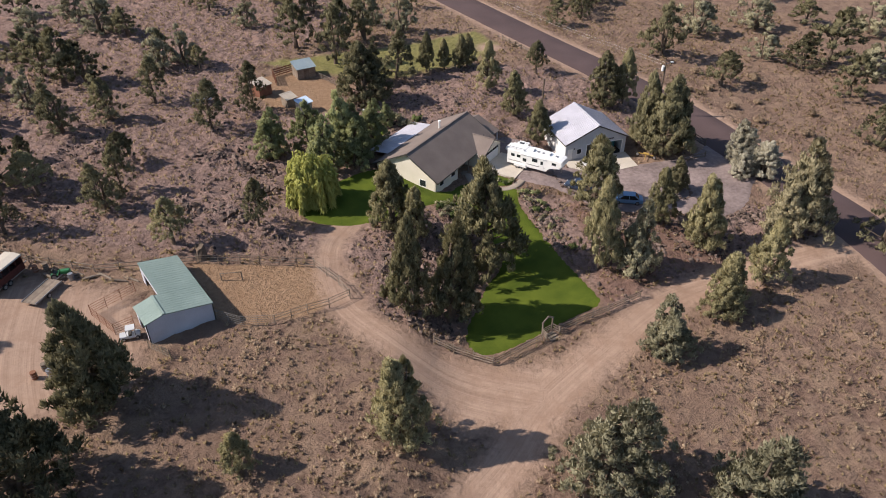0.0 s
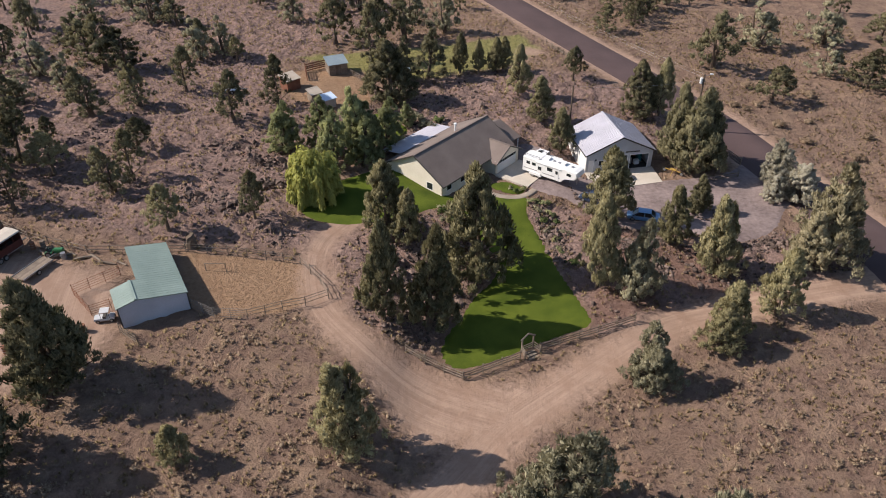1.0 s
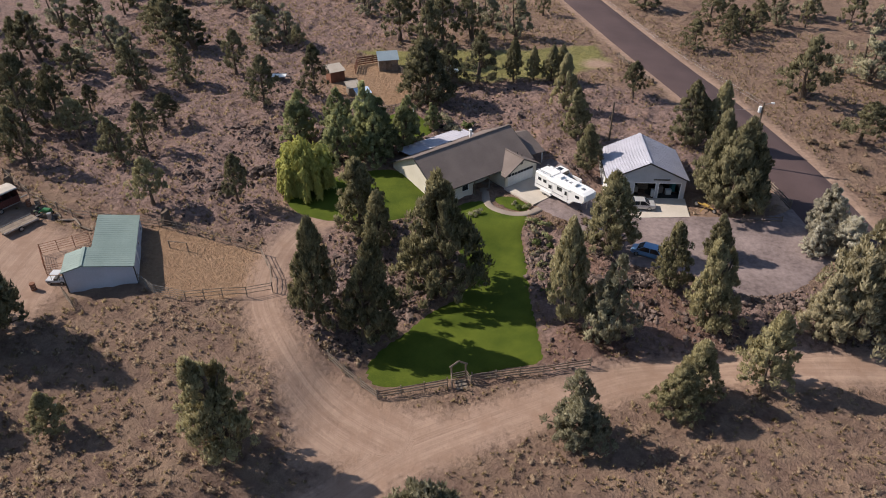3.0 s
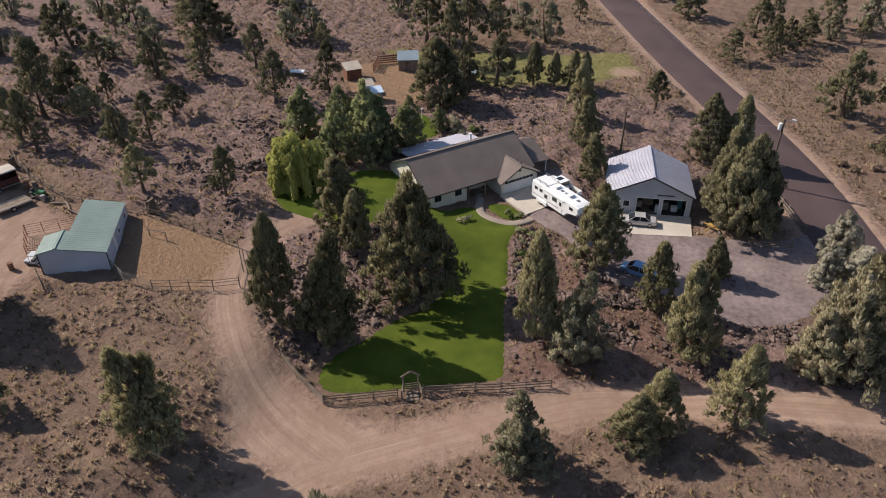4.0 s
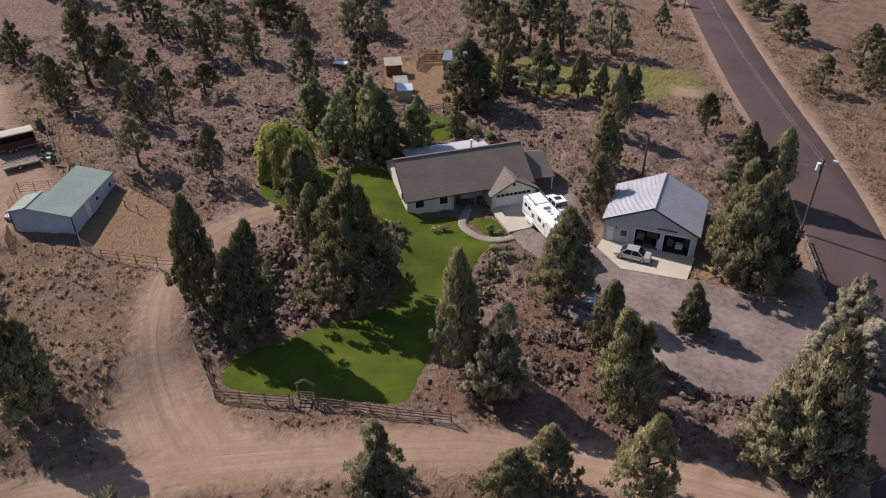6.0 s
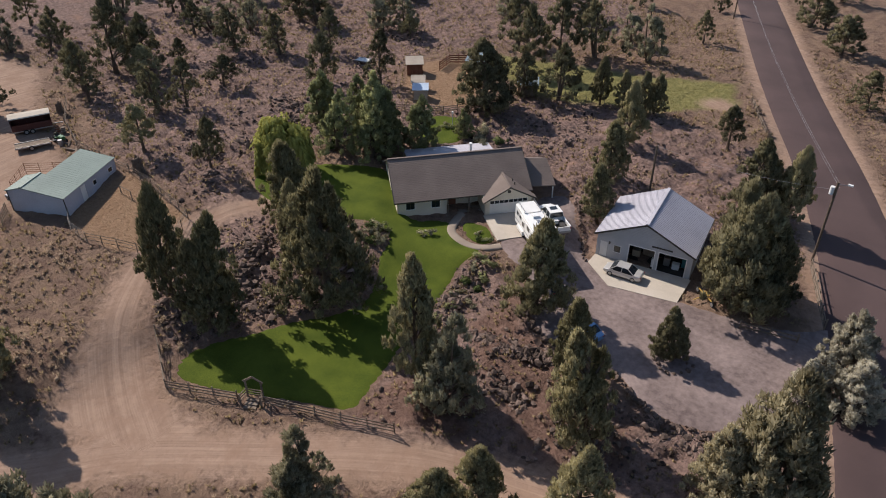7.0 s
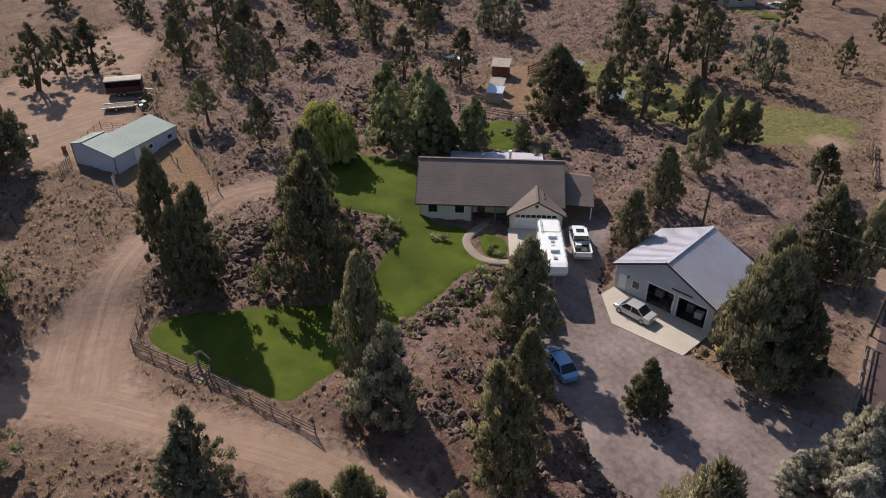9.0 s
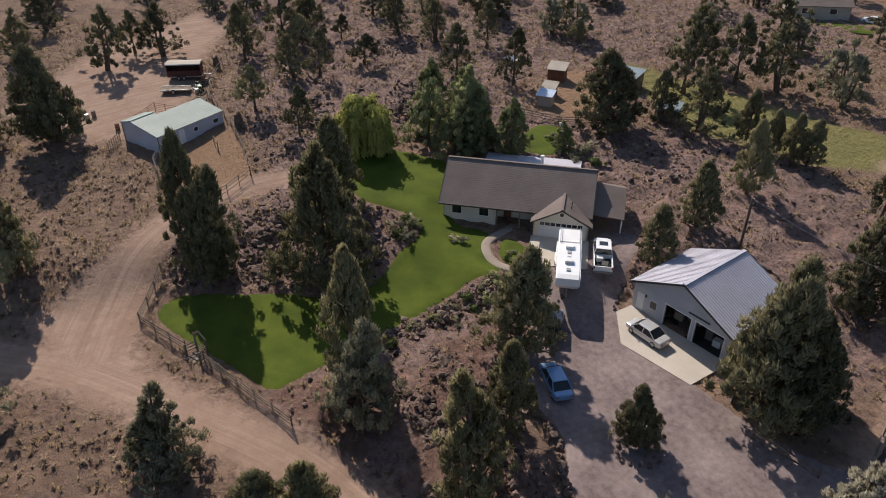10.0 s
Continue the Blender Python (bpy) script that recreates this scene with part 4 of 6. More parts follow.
# ---- the detached garage ----
def build_garage():
    g = thing("garage", 19.6, 103.2, 0.0, 17.2, "pale grey detached garage with a metal roof, both doors open", "garage")
    W, D, E, R = 11.5, 9.5, 3.15, 5.85
    for sgn, a, b, c, d in ((0, (W / 2, 0, R), (W / 2, D, R), (0, D, E), (0, 0, E)), (1, (W / 2, D, R), (W / 2, 0, R), (W, 0, E), (W, D, E))):
        metal_slope(g, a, b, c, d, 30, METAL_ROOF, "pale ribbed metal slope", 0.08, 0.07, 0.045)
    part("ridge_cap", beam(bmesh.new(), (W / 2, -0.03, R + 0.03), (W / 2, D + 0.03, R + 0.03), 0.34, 0.09), METAL_ROOF, g)
    for p, q in (((0, -0.03, E - 0.1), (W / 2, -0.03, R - 0.1)), ((W / 2, -0.03, R - 0.1), (W, -0.03, E - 0.1)), ((-0.03, 0, E - 0.1), (-0.03, D, E - 0.1)), ((W + 0.03, 0, E - 0.1), (W + 0.03, D, E - 0.1))):
        part("fascia", beam(bmesh.new(), p, q, 0.06, 0.2), TRIM, g, "dark roof-edge board")
    bm = wall_panel(bmesh.new(), (0.3, 0.35), (11.2, 0.35), -0.3, 3.15, 0.18, [(0.4, 1.3, 0.0, 2.1), (2.0, 2.9, 1.0, 2.0), (3.8, 6.7, 0.0, 2.5), (7.2, 10.2, 0.0, 2.5)])
    extrude_y(bm, [(0.3, 3.15), (11.2, 3.15), (5.75, 5.7)], 0.35, 0.53)
    part("front_wall", bm, GREY_SIDING, g)
    for k in range(26):
        z = 0.15 + k * 0.2
        if z > 2.6:
            half = 5.4 if z < 3.1 else max(0.2, 5.4 * (5.7 - z) / 2.55)
            part("siding_board", box(bmesh.new(), 5.75 - half, 5.75 + half, 0.325, 0.352, z, z + 0.17), GREY_SIDING, g)
    part("side_wall", wall_panel(bmesh.new(), (0.3, 9.2), (0.3, 0.53), -0.3, 3.2, 0.18), WHITE, g)
    part("side_wall", wall_panel(bmesh.new(), (11.2, 0.53), (11.2, 9.2), -0.3, 3.2, 0.18), GREY_SIDING, g)
    bm = wall_panel(bmesh.new(), (11.2, 9.2), (0.3, 9.2), -0.3, 3.15, 0.18)
    extrude_y(bm, [(0.3, 3.15), (11.2, 3.15), (5.75, 5.7)], 9.02, 9.2)
    part("back_wall", bm, GREY_SIDING, g)
    part("side_door", box(bmesh.new(), 0.73, 1.57, 0.38, 0.43, 0.0, 2.08), WHITE, g, "white side door")
    window(g, (2.3, 0.35), (3.2, 0.35), 1.0, 2.0)
    part("floor_slab", box(bmesh.new(), 0.5, 11.0, 0.55, 9.0, -0.3, 0.02), DARK, g)
    for x0, x1 in ((4.1, 7.0), (7.5, 10.5)):
        bm = bmesh.new()
        for k in range(4):
            box(bm, x0, x1, 0.7 + k * 0.62, 1.28 + k * 0.62, 2.72, 2.77)
        part("overhead_door", bm, WHITE, g, "white sectional door, rolled up under the ceiling")
        for z0, z1, a, b in ((2.5, 2.62, x0 - 0.1, x1 + 0.1), (0.0, 2.5, x0 - 0.1, x0), (0.0, 2.5, x1, x1 + 0.1)):
            part("door_trim", box(bmesh.new(), a, b, 0.31, 0.349, z0, z1), WHITE, g)
    part("sign_bar", box(bmesh.new(), 6.6, 8.9, 0.27, 0.32, 3.0, 3.18), TRIM, g, "dark bar over the doors")
    part("wall_lamp", box(bmesh.new(), 1.75, 1.9, 0.2, 0.345, 2.0, 2.25), TRIM, g)
    return g


build_garage()


def garage_xy(a, b):
    return 19.6 + 0.955 * a - 0.296 * b, 103.2 + 0.296 * a + 0.955 * b


tagged(part("pavement_garage", prism(bmesh.new(), [(x, y, 0.10) for x, y in (garage_xy(0.3, 0.33), (20.2, 101.6), (24.6, 99.4), (31.5, 102.1), garage_xy(11.4, 0.33))], 0.3), CONCRETE),
       "pale concrete apron before the detached garage", "pavement", kind="structure")


def crate(name, m, x, y, z, turn, sx, sy, sz, material, label, category, lid=0.04):
    """A storage thing with a body, a lid and a base."""
    ob = thing(name, 0, 0, 0, 0, label, category)
    ob.matrix_world = m @ pose(x, y, z, 0, 0, turn)
    part("body", box(bmesh.new(), -sx / 2, sx / 2, -sy / 2, sy / 2, 0.03, sz), material, ob)
    part("lid", box(bmesh.new(), -sx / 2 - 0.02, sx / 2 + 0.02, -sy / 2 - 0.02, sy / 2 + 0.02, sz, sz + lid), material, ob)
    return ob


GM = pose(19.6, 103.2, 0.02, 0, 0, 17.2)
TEAL, SAND, RUST = paint("teal_plastic", (0.05, 0.22, 0.24), 0.5), paint("sand_plastic", (0.42, 0.36, 0.26), 0.6), surface("rust", (0.12, 0.05, 0.03), (0.27, 0.13, 0.08), 0.9, 12, 1, 0.3)
for x, y, sx, sy, sz, mt, lb in ((4.6, 2.4, 0.9, 0.6, 0.8, SAND, "sand-coloured storage bin in the garage"), (5.9, 3.2, 1.4, 0.7, 0.9, WOOD, "wooden work chest in the garage"), (8.2, 2.2, 0.7, 0.7, 1.0, STEEL, "grey tool cabinet in the garage"),
                                 (9.3, 1.8, 0.8, 0.6, 0.7, WHITE, "white storage bin in the garage"), (10.1, 2.8, 0.6, 0.9, 1.3, TEAL, "teal storage bin in the garage"), (6.9, 1.0, 0.4, 0.4, 1.1, WHITE, "white cabinet between the garage doors")):
    crate("storage_box", GM, x, y, 0, 4, sx, sy, sz, mt, lb, "box")


# ---- the L-shaped shed ----
def build_shed():
    s = thing("barn_shed", -31.45, 56.2, gz(-29, 62) + 0.02, 36.9, "L-shaped grey metal shed with a green metal roof", "shed")
    W, M, P, Q, D = 7.3, 2.0, 2.7, 3.8, 11.1
    lo, hi, left = 2.3, 3.35, 2.85

    def zr(x):
        return hi + (lo - hi) * (x - M) / (W - M)

    a, b, c, d = (M, 0, hi), (M, Q, hi), (W, Q, lo), (W, 0, lo)
    metal_slope(s, a, b, c, d, 9, GREEN_ROOF, "green ribbed metal slope", 0.06, 0.03, 0.014)
    a, b, c, d = (P, Q, zr(P)), (P, D, zr(P)), (W, D, lo), (W, Q, lo)
    metal_slope(s, a, b, c, d, 16, GREEN_ROOF, "green ribbed metal slope", 0.06, 0.03, 0.014)
    a, b, c, d = (M, Q, hi), (M, 0, hi), (-0.15, 0, left), (-0.15, Q, left)
    metal_slope(s, a, b, c, d, 9, GREEN_ROOF, "green ribbed metal slope", 0.06, 0.03, 0.014)
    part("ridge_cap", beam(bmesh.new(), (M, -0.03, hi + 0.03), (M, Q + 0.02, hi + 0.03), 0.3, 0.08), GREEN_ROOF, s)
    bm = bmesh.new()
    extrude_y(bm, [(0, -0.4), (W - 0.12, -0.4), (W - 0.12, lo - 0.05), (M, hi - 0.08), (0, left - 0.06)], 0.1, 0.2)
    part("front_wall", bm, SHED_WALL, s)
    bm = wall_panel(bmesh.new(), (W - 0.12, 0.2), (W - 0.12, D - 0.1), -0.4, lo - 0.05, 0.1, [(3.2, 4.2, -0.1, 2.0), (5.6, 6.4, 0.9, 1.6), (9.0, 10.0, 0.9, 1.6)])
    part("side_wall", bm, SHED_WALL, s)
    part("side_door", box(bmesh.new(), W - 0.2, W - 0.15, 3.42, 4.38, -0.1, 1.98), WHITE, s, "pale side door")
    for y in (5.8, 9.2):
        window(s, (W - 0.12, y), (W - 0.12, y + (0.8 if y < 6 else 1.0)), 0.9, 1.6, panes=1)
    part("side_wall", extrude_y(bmesh.new(), [(P + 0.1, -0.4), (W - 0.12, -0.4), (W - 0.12, lo - 0.05), (P + 0.1, zr(P) - 0.1)], D - 0.2, D - 0.1), SHED_WALL, s)
    part("side_wall", wall_panel(bmesh.new(), (0.0, Q - 0.1), (0.0, 0.2), -0.4, left - 0.06, 0.1, [(0.6, 2.8, -0.2, 2.3)]), SHED_WALL, s)
    part("side_wall", wall_panel(bmesh.new(), (P + 0.1, D - 0.2), (P + 0.1, Q), -0.4, zr(P) - 0.12, 0.1, [(1.0, 6.2, -0.2, 2.3)]), SHED_WALL, s, "open shed front")
    part("side_wall", extrude_y(bmesh.new(), [(0, -0.4), (P, -0.4), (P, zr(P) - 0.1), (M, hi - 0.08), (0, left - 0.06)], Q - 0.1, Q), SHED_WALL, s)
    for x in (0.0, W - 0.12):
        part("corner_trim", box(bmesh.new(), x - 0.05, x + 0.07, 0.05, 0.098, -0.3, (left if x < 1 else lo) - 0.08), TRIM, s)
    for p, q in (((-0.15, -0.03, left - 0.05), (M, -0.03, hi - 0.05)), ((M, -0.03, hi - 0.05), (W, -0.03, lo - 0.05))):
        part("fascia", beam(bmesh.new(), p, q, 0.05, 0.12), GREEN_ROOF, s)
    return s


build_shed()


# ---- fences, gates and poles ----
def rail_fence(points, label, heights, spacing=2.4, post=0.13, rail=(0.04, 0.13), tall=1.3, group="", material=None, name="fence", lean=0.02):
    """Posts with rails between them, following the land along the points."""
    material = material or WOOD
    first = points[0]
    f = thing(name, first[0], first[1], gz(*first), 0, label, "fence", group)
    rng = random.Random(int(first[0] * 10 + first[1] * 7))
    spots = []
    for a, b in zip(points[:-1], points[1:]):
        n = max(1, round(math.dist(a, b) / spacing))
        spots += [(a[0] + (b[0] - a[0]) * i / n, a[1] + (b[1] - a[1]) * i / n) for i in range(n)]
    spots.append(points[-1])
    base = Vector((first[0], first[1], gz(*first)))
    foot = [Vector((x, y, gz(x, y))) - base for x, y in spots]
    for p in foot:
        tip = Vector((rng.uniform(-lean, lean), rng.uniform(-lean, lean), tall + rng.uniform(-0.04, 0.04)))
        part("post", beam(bmesh.new(), p - Vector((0, 0, 0.4)), p + tip, post, post, 8), material, f)
    for p, q in zip(foot[:-1], foot[1:]):
        side = Vector((q.y - p.y, p.x - q.x, 0)).normalized() * (post / 2 + rail[0] / 2)
        for hgt in heights:
            z0, z1 = (Vector((0, 0, hgt + rng.uniform(-0.02, 0.02))) for _ in range(2))
            part("rail", beam(bmesh.new(), p + z0 + side, q + z1 + side, rail[0], rail[1]), material, f)
    return f


LAWN_FENCE = "weathered grey wooden rail fence along the lawn"
rail_fence([(-1.2, 59.4), (5.4, 57.0)], LAWN_FENCE, (0.4, 0.75, 1.1), group="lawn fence")
rail_fence([(5.4, 57.0), (11.3, 61.0)], LAWN_FENCE, (0.4, 0.75, 1.1), group="lawn fence")
rail_fence([(13.4, 62.5), (24.3, 68.6)], LAWN_FENCE, (0.4, 0.75, 1.1), group="lawn fence")


def build_stile():
    """A small wooden entrance with a peaked top, wing rails and a low gate."""
    x, y = 12.3, 62.0
    g = thing("garden_gate", x, y, gz(x, y), 36.0, "weathered wooden garden gate with a peaked arch", "gate")
    for px in (-0.75, 0.75):
        part("gate_post", beam(bmesh.new(), (px, 0.5, -0.4), (px, 0.5, 2.0), 0.14, 0.14), WOOD, g)
        part("wing_post", beam(bmesh.new(), (px * 1.35, -0.55, -0.4), (px * 1.35, -0.55, 1.2), 0.13, 0.13), WOOD, g)
        part("arch_board", beam(bmesh.new(), (px * 1.25, 0.5, 1.85), (0, 0.5, 2.5), 0.06, 0.2), WOOD, g)
        for z in (0.35, 0.7, 1.05):
            part("wing_rail", beam(bmesh.new(), (px * 1.35, -0.55, z), (px, 0.5, z), 0.05, 0.12), WOOD, g)
    for z in (0.3, 0.6, 0.9):
        part("gate_rail", beam(bmesh.new(), (-0.7, 0.5, z), (0.7, 0.5, z), 0.04, 0.11), WOOD, g)
    for k in range(3):
        part("step", box(bmesh.new(), -0.6, 0.6, -1.0 + k * 0.4, -0.65 + k * 0.4, -0.2, 0.05 + k * 0.1), WOOD, g)
    return g


build_stile()
CORRAL = "thin weathered rail fence round the dirt corral"
rail_fence([(-30.4, 70.2), (-25.3, 70.8), (-20.5, 70.9), (-16.2, 70.9), (-12.8, 67.7), (-11.2, 65.2)], CORRAL, (0.5, 1.0, 1.35), 2.6, 0.11, (0.035, 0.07), 1.5, "corral fence")
rail_fence([(-11.2, 65.2), (-13.4, 63.4), (-15.7, 62.2), (-19.0, 60.1)], CORRAL, (0.5, 1.0, 1.35), 2.4, 0.11, (0.035, 0.07), 1.5, "corral fence")
rail_fence([(-19.0, 60.1), (-22.7, 59.6), (-25.6, 60.6)], "grey steel pipe panels of the corral", (0.3, 0.6, 0.9, 1.2, 1.45), 1.8, 0.06, (0.035, 0.035), 1.5, "corral fence", PIPE)
rail_fence([(-36.0, 64.6), (-39.4, 60.4)], "grey steel pipe pen beside the shed", (0.3, 0.6, 0.9, 1.2, 1.5), 1.6, 0.07, (0.04, 0.04), 1.6, "shed pens", RUST)
rail_fence([(-39.4, 60.4), (-35.8, 57.6), (-34.2, 59.0)], "grey steel pipe pen beside the shed", (0.3, 0.6, 0.9, 1.2, 1.5), 1.6, 0.07, (0.04, 0.04), 1.6, "shed pens", RUST)
rail_fence([(-31.5, 55.6), (-28.8, 54.2)], "leaning wooden pole pen by the shed", (0.4, 0.8, 1.2), 0.5, 0.09, (0.04, 0.06), 1.4, "shed pens")
rail_fence([(-30.4, 70.2), (-36.5, 69.0), (-42.0, 68.0), (-50.5, 69.5), (-58.0, 72.5)], "old pole fence behind the shed yard", (0.5, 1.0), 3.0, 0.12, (0.05, 0.09), 1.3, "yard fence")
rail_fence([(-24.0, 109.4), (-18.0, 115.0), (-16.2, 119.4)], "low wooden rail fence behind the back lawn", (0.35, 0.7, 1.05), 2.0, 0.12, (0.04, 0.1), 1.2, "back fence")
rail_fence([(-16.2, 119.4), (-20.0, 127.5), (-27.0, 133.8)], "low wooden rail fence round the hen yard", (0.35, 0.7, 1.05), 2.4, 0.1, (0.04, 0.08), 1.2, "back fence")
rail_fence([(39.0, 117.6), (41.9, 112.6), (44.3, 108.6)], "weathered split-rail fence beside the road", (0.4, 0.8, 1.2), 2.2, 0.16, (0.07, 0.13), 1.4, "road fence")
rail_fence([(38.2, 102.9), (40.8, 104.0), (43.2, 104.9)], "low weathered rail fence at the driveway mouth", (0.35, 0.8), 2.6, 0.16, (0.07, 0.12), 1.1, "road fence")
rail_fence([(20.2, 145.2), (16.7, 149.8), (13.0, 155.2)], "weathered rail fence along the far verge", (0.4, 0.8), 2.4, 0.15, (0.06, 0.1), 1.2, "road fence")
rail_fence([(4.2, 142.0), (-10.0, 131.2), (-13.5, 128.6)], "thin wire fence along the meadow edge", (0.5, 0.9), 3.0, 0.1, (0.015, 0.015), 1.2, "meadow fence")


def utility_pole(x, y, tall, label, lamp=False, box_=False):
    p = thing("utility_pole", x, y, gz(x, y) - 0.1, 0, label, "pole", "utility poles")
    part("pole", beam(bmesh.new(), (0, 0, -0.5), (0, 0, tall), 0.28, 0.28, 10), BARK, p)
    if box_:
        bm = bmesh.new()
        bmesh.ops.create_cone(bm, cap_ends=True, segments=14, radius1=0.24, radius2=0.24, depth=0.9, matrix=pose(-0.38, 0, tall - 1.1))
        part("transformer", bm, WHITE, p, "pale grey transformer can")
    if lamp:
        part("lamp_arm", beam(bmesh.new(), (0, 0, tall - 0.3), (1.1, 0.3, tall - 0.1), 0.06, 0.06), STEEL, p)
        part("lamp_head", box(bmesh.new(), 0.9, 1.4, 0.18, 0.46, tall - 0.16, tall), WHITE, p)
    for z in (tall - 0.1, tall - 0.7):
        part("insulator", beam(bmesh.new(), (0, 0.16, z), (0, 0.3, z), 0.08, 0.08, 8), WHITE, p)
    return p


utility_pole(38.5, 119.1, 10.2, "tall dark wooden utility pole with a lamp and transformer", True, True)
utility_pole(17.5, 118.2, 6.4, "short dark wooden utility pole behind the garage")
utility_pole(-12.0, 197.0, 10.0, "wooden utility pole beside the far road")


def cable(p, q, sag, label):
    bm = bmesh.new()
    pts = [Vector(p).lerp(Vector(q), t / 16) - Vector((0, 0, sag * 4 * (t / 16) * (1 - t / 16))) for t in range(17)]
    tube(bm, pts, [0.011] * 17, 5)
    tagged(part("power_line", bm, STEEL), label, "cable", "power lines")


for z, dx in ((10.6, 0.0), (10.0, 0.25)):
    cable((38.5 + dx, 119.3, gz(38.5, 119.1) + z - 0.6), (-12.0 + dx, 197.2, gz(-12, 197) + z - 0.6), 1.8, "thin overhead power line along the road")
cable((38.5, 119.3, 10.0), (17.5, 118.4, 8.3), 0.7, "thin overhead power line to the garage")


# ---- vehicles ----
def wheel(parent, x, y, z, r, w=0.22):
    bm = bmesh.new()
    bmesh.ops.create_cone(bm, cap_ends=True, segments=20, radius1=r, radius2=r, depth=w, matrix=pose(x, y, z, 90, 0, 0))
    bmesh.ops.bevel(bm, geom=[e for e in bm.edges if len(e.link_faces) == 2 and e.calc_face_angle(0) > 1.0], offset=0.04, segments=2, affect="EDGES")
    tyre = part("wheel", bm, RUBBER, parent)
    bm = bmesh.new()
    bmesh.ops.create_cone(bm, cap_ends=True, segments=16, radius1=r * 0.62, radius2=r * 0.62, depth=w + 0.02, matrix=pose(x, y, z, 90, 0, 0))
    part("rim", bm, STEEL, tyre)


def loft(bm, sections):
    """Joins rings of equal length and closes the ends."""
    rings = [[bm.verts.new(p) for p in s] for s in sections]
    n = len(rings[0])
    for a, b in zip(rings[:-1], rings[1:]):
        for i in range(n):
            j = (i + 1) % n
            bm.faces.new((a[i], a[j], b[j], b[i]))
    bm.faces.new(rings[0][::-1])
    bm.faces.new(rings[-1])
    return bm


def body_ring(x, w, lo, mid, top):
    return [(x, -w * 0.9, lo), (x, -w, lo + 0.14), (x, -w, mid), (x, -w * 0.93, top - 0.03), (x, -w * 0.8, top), (x, w * 0.8, top), (x, w * 0.93, top - 0.03), (x, w, mid), (x, w, lo + 0.14), (x, w * 0.9, lo)]


def car(name, x, y, z, turn, color, label, length=4.6, width=1.78, tall=1.42, cabin=(0.9, 3.9, 1.75, 3.05), category="car", bed=False, sunroof=False):
    """A car; +x is its front. cabin: rear and front foot of the glass, rear and front end of the roof."""
    c = thing(name, x, y, z, turn, label, category)
    w, L = width / 2, length
    belt = tall * 0.62
    spec = [(0.0, 0.86, 0.36, belt - 0.12), (0.12, 0.95, 0.26, belt - 0.03), (0.6, 1.0, 0.2, belt), (cabin[0], 1.0, 0.2, belt), (cabin[1], 1.0, 0.2, belt - 0.02), (L - 0.65, 0.98, 0.2, belt - 0.1), (L - 0.15, 0.9, 0.24, belt - 0.2), (L, 0.78, 0.34, belt - 0.28)]
    part("body", loft(bmesh.new(), [body_ring(a - L / 2, w * s, lo, (lo + top) / 2, top) for a, s, lo, top in spec]), color, c, smooth=False)
    r0, r1, t0, t1 = (v - L / 2 for v in cabin)
    gl = w * 0.94
    part("windows", loft(bmesh.new(), [[(r0, -gl, belt - 0.03), (t0, -gl * 0.82, tall - 0.04), (t0, gl * 0.82, tall - 0.04), (r0, gl, belt - 0.03)],
                                       [(r0 + 0.3, -gl, belt - 0.03), (t0 + 0.1, -gl * 0.82, tall - 0.02), (t0 + 0.1, gl * 0.82, tall - 0.02), (r0 + 0.3, gl, belt - 0.03)],
                                       [(r1 - 0.3, -gl, belt - 0.03), (t1 - 0.1, -gl * 0.82, tall - 0.02), (t1 - 0.1, gl * 0.82, tall - 0.02), (r1 - 0.3, gl, belt - 0.03)],
                                       [(r1, -gl, belt - 0.03), (t1, -gl * 0.82, tall - 0.04), (t1, gl * 0.82, tall - 0.04), (r1, gl, belt - 0.03)]]), GLASS, c, "dark glass")
    part("roof", prism(bmesh.new(), [(t0 - 0.05, -gl * 0.82, tall - 0.01), (t1 + 0.05, -gl * 0.82, tall - 0.01), (t1 + 0.05, -gl * 0.4, tall + 0.02), (t1 + 0.05, gl * 0.4, tall + 0.02), (t1 + 0.05, gl * 0.82, tall - 0.01),
                                     (t0 - 0.05, gl * 0.82, tall - 0.01), (t0 - 0.05, gl * 0.4, tall + 0.02), (t0 - 0.05, -gl * 0.4, tall + 0.02)], 0.05), color, c)
    mid = (t0 + t1) / 2
    for s in (-1, 1):
        part("door_pillar", beam(bmesh.new(), (mid, s * gl, belt - 0.02), (mid, s * gl * 0.82, tall - 0.03), 0.08, 0.05), color, c)
        for a, b in ((r0, t0), (r1, t1)):
            part("pillar", beam(bmesh.new(), (a, s * gl, belt - 0.02), (b, s * gl * 0.83, tall - 0.02), 0.07, 0.06), color, c)
        part("headlight", box(bmesh.new(), L / 2 - 0.2, L / 2 + 0.0, s * w * 0.62 - 0.16, s * w * 0.62 + 0.16, belt - 0.36, belt - 0.26), WHITE, c)
        part("tail_light", box(bmesh.new(), -L / 2 - 0.01, -L / 2 + 0.1, s * w * 0.68 - 0.15, s * w * 0.68 + 0.13, belt - 0.24, belt - 0.12), TAIL, c)
        part("mirror", box(bmesh.new(), r1 - 0.42, r1 - 0.3, s * (w + 0.02) - 0.02, s * (w + 0.14) + 0.02, belt, belt + 0.13), color, c)
        for wx in (-L / 2 + 0.85, L / 2 - 0.85):
            wheel(c, wx, s * (w - 0.1), 0.32, 0.32)
    part("bumper", box(bmesh.new(), L / 2 - 0.08, L / 2 + 0.03, -w * 0.72, w * 0.72, 0.3, 0.48), TRIM, c)
    if sunroof:
        part("sunroof", box(bmesh.new(), t1 - 0.95, t1 - 0.25, -0.42, 0.42, tall + 0.012, tall + 0.03), GLASS, c)
    return c


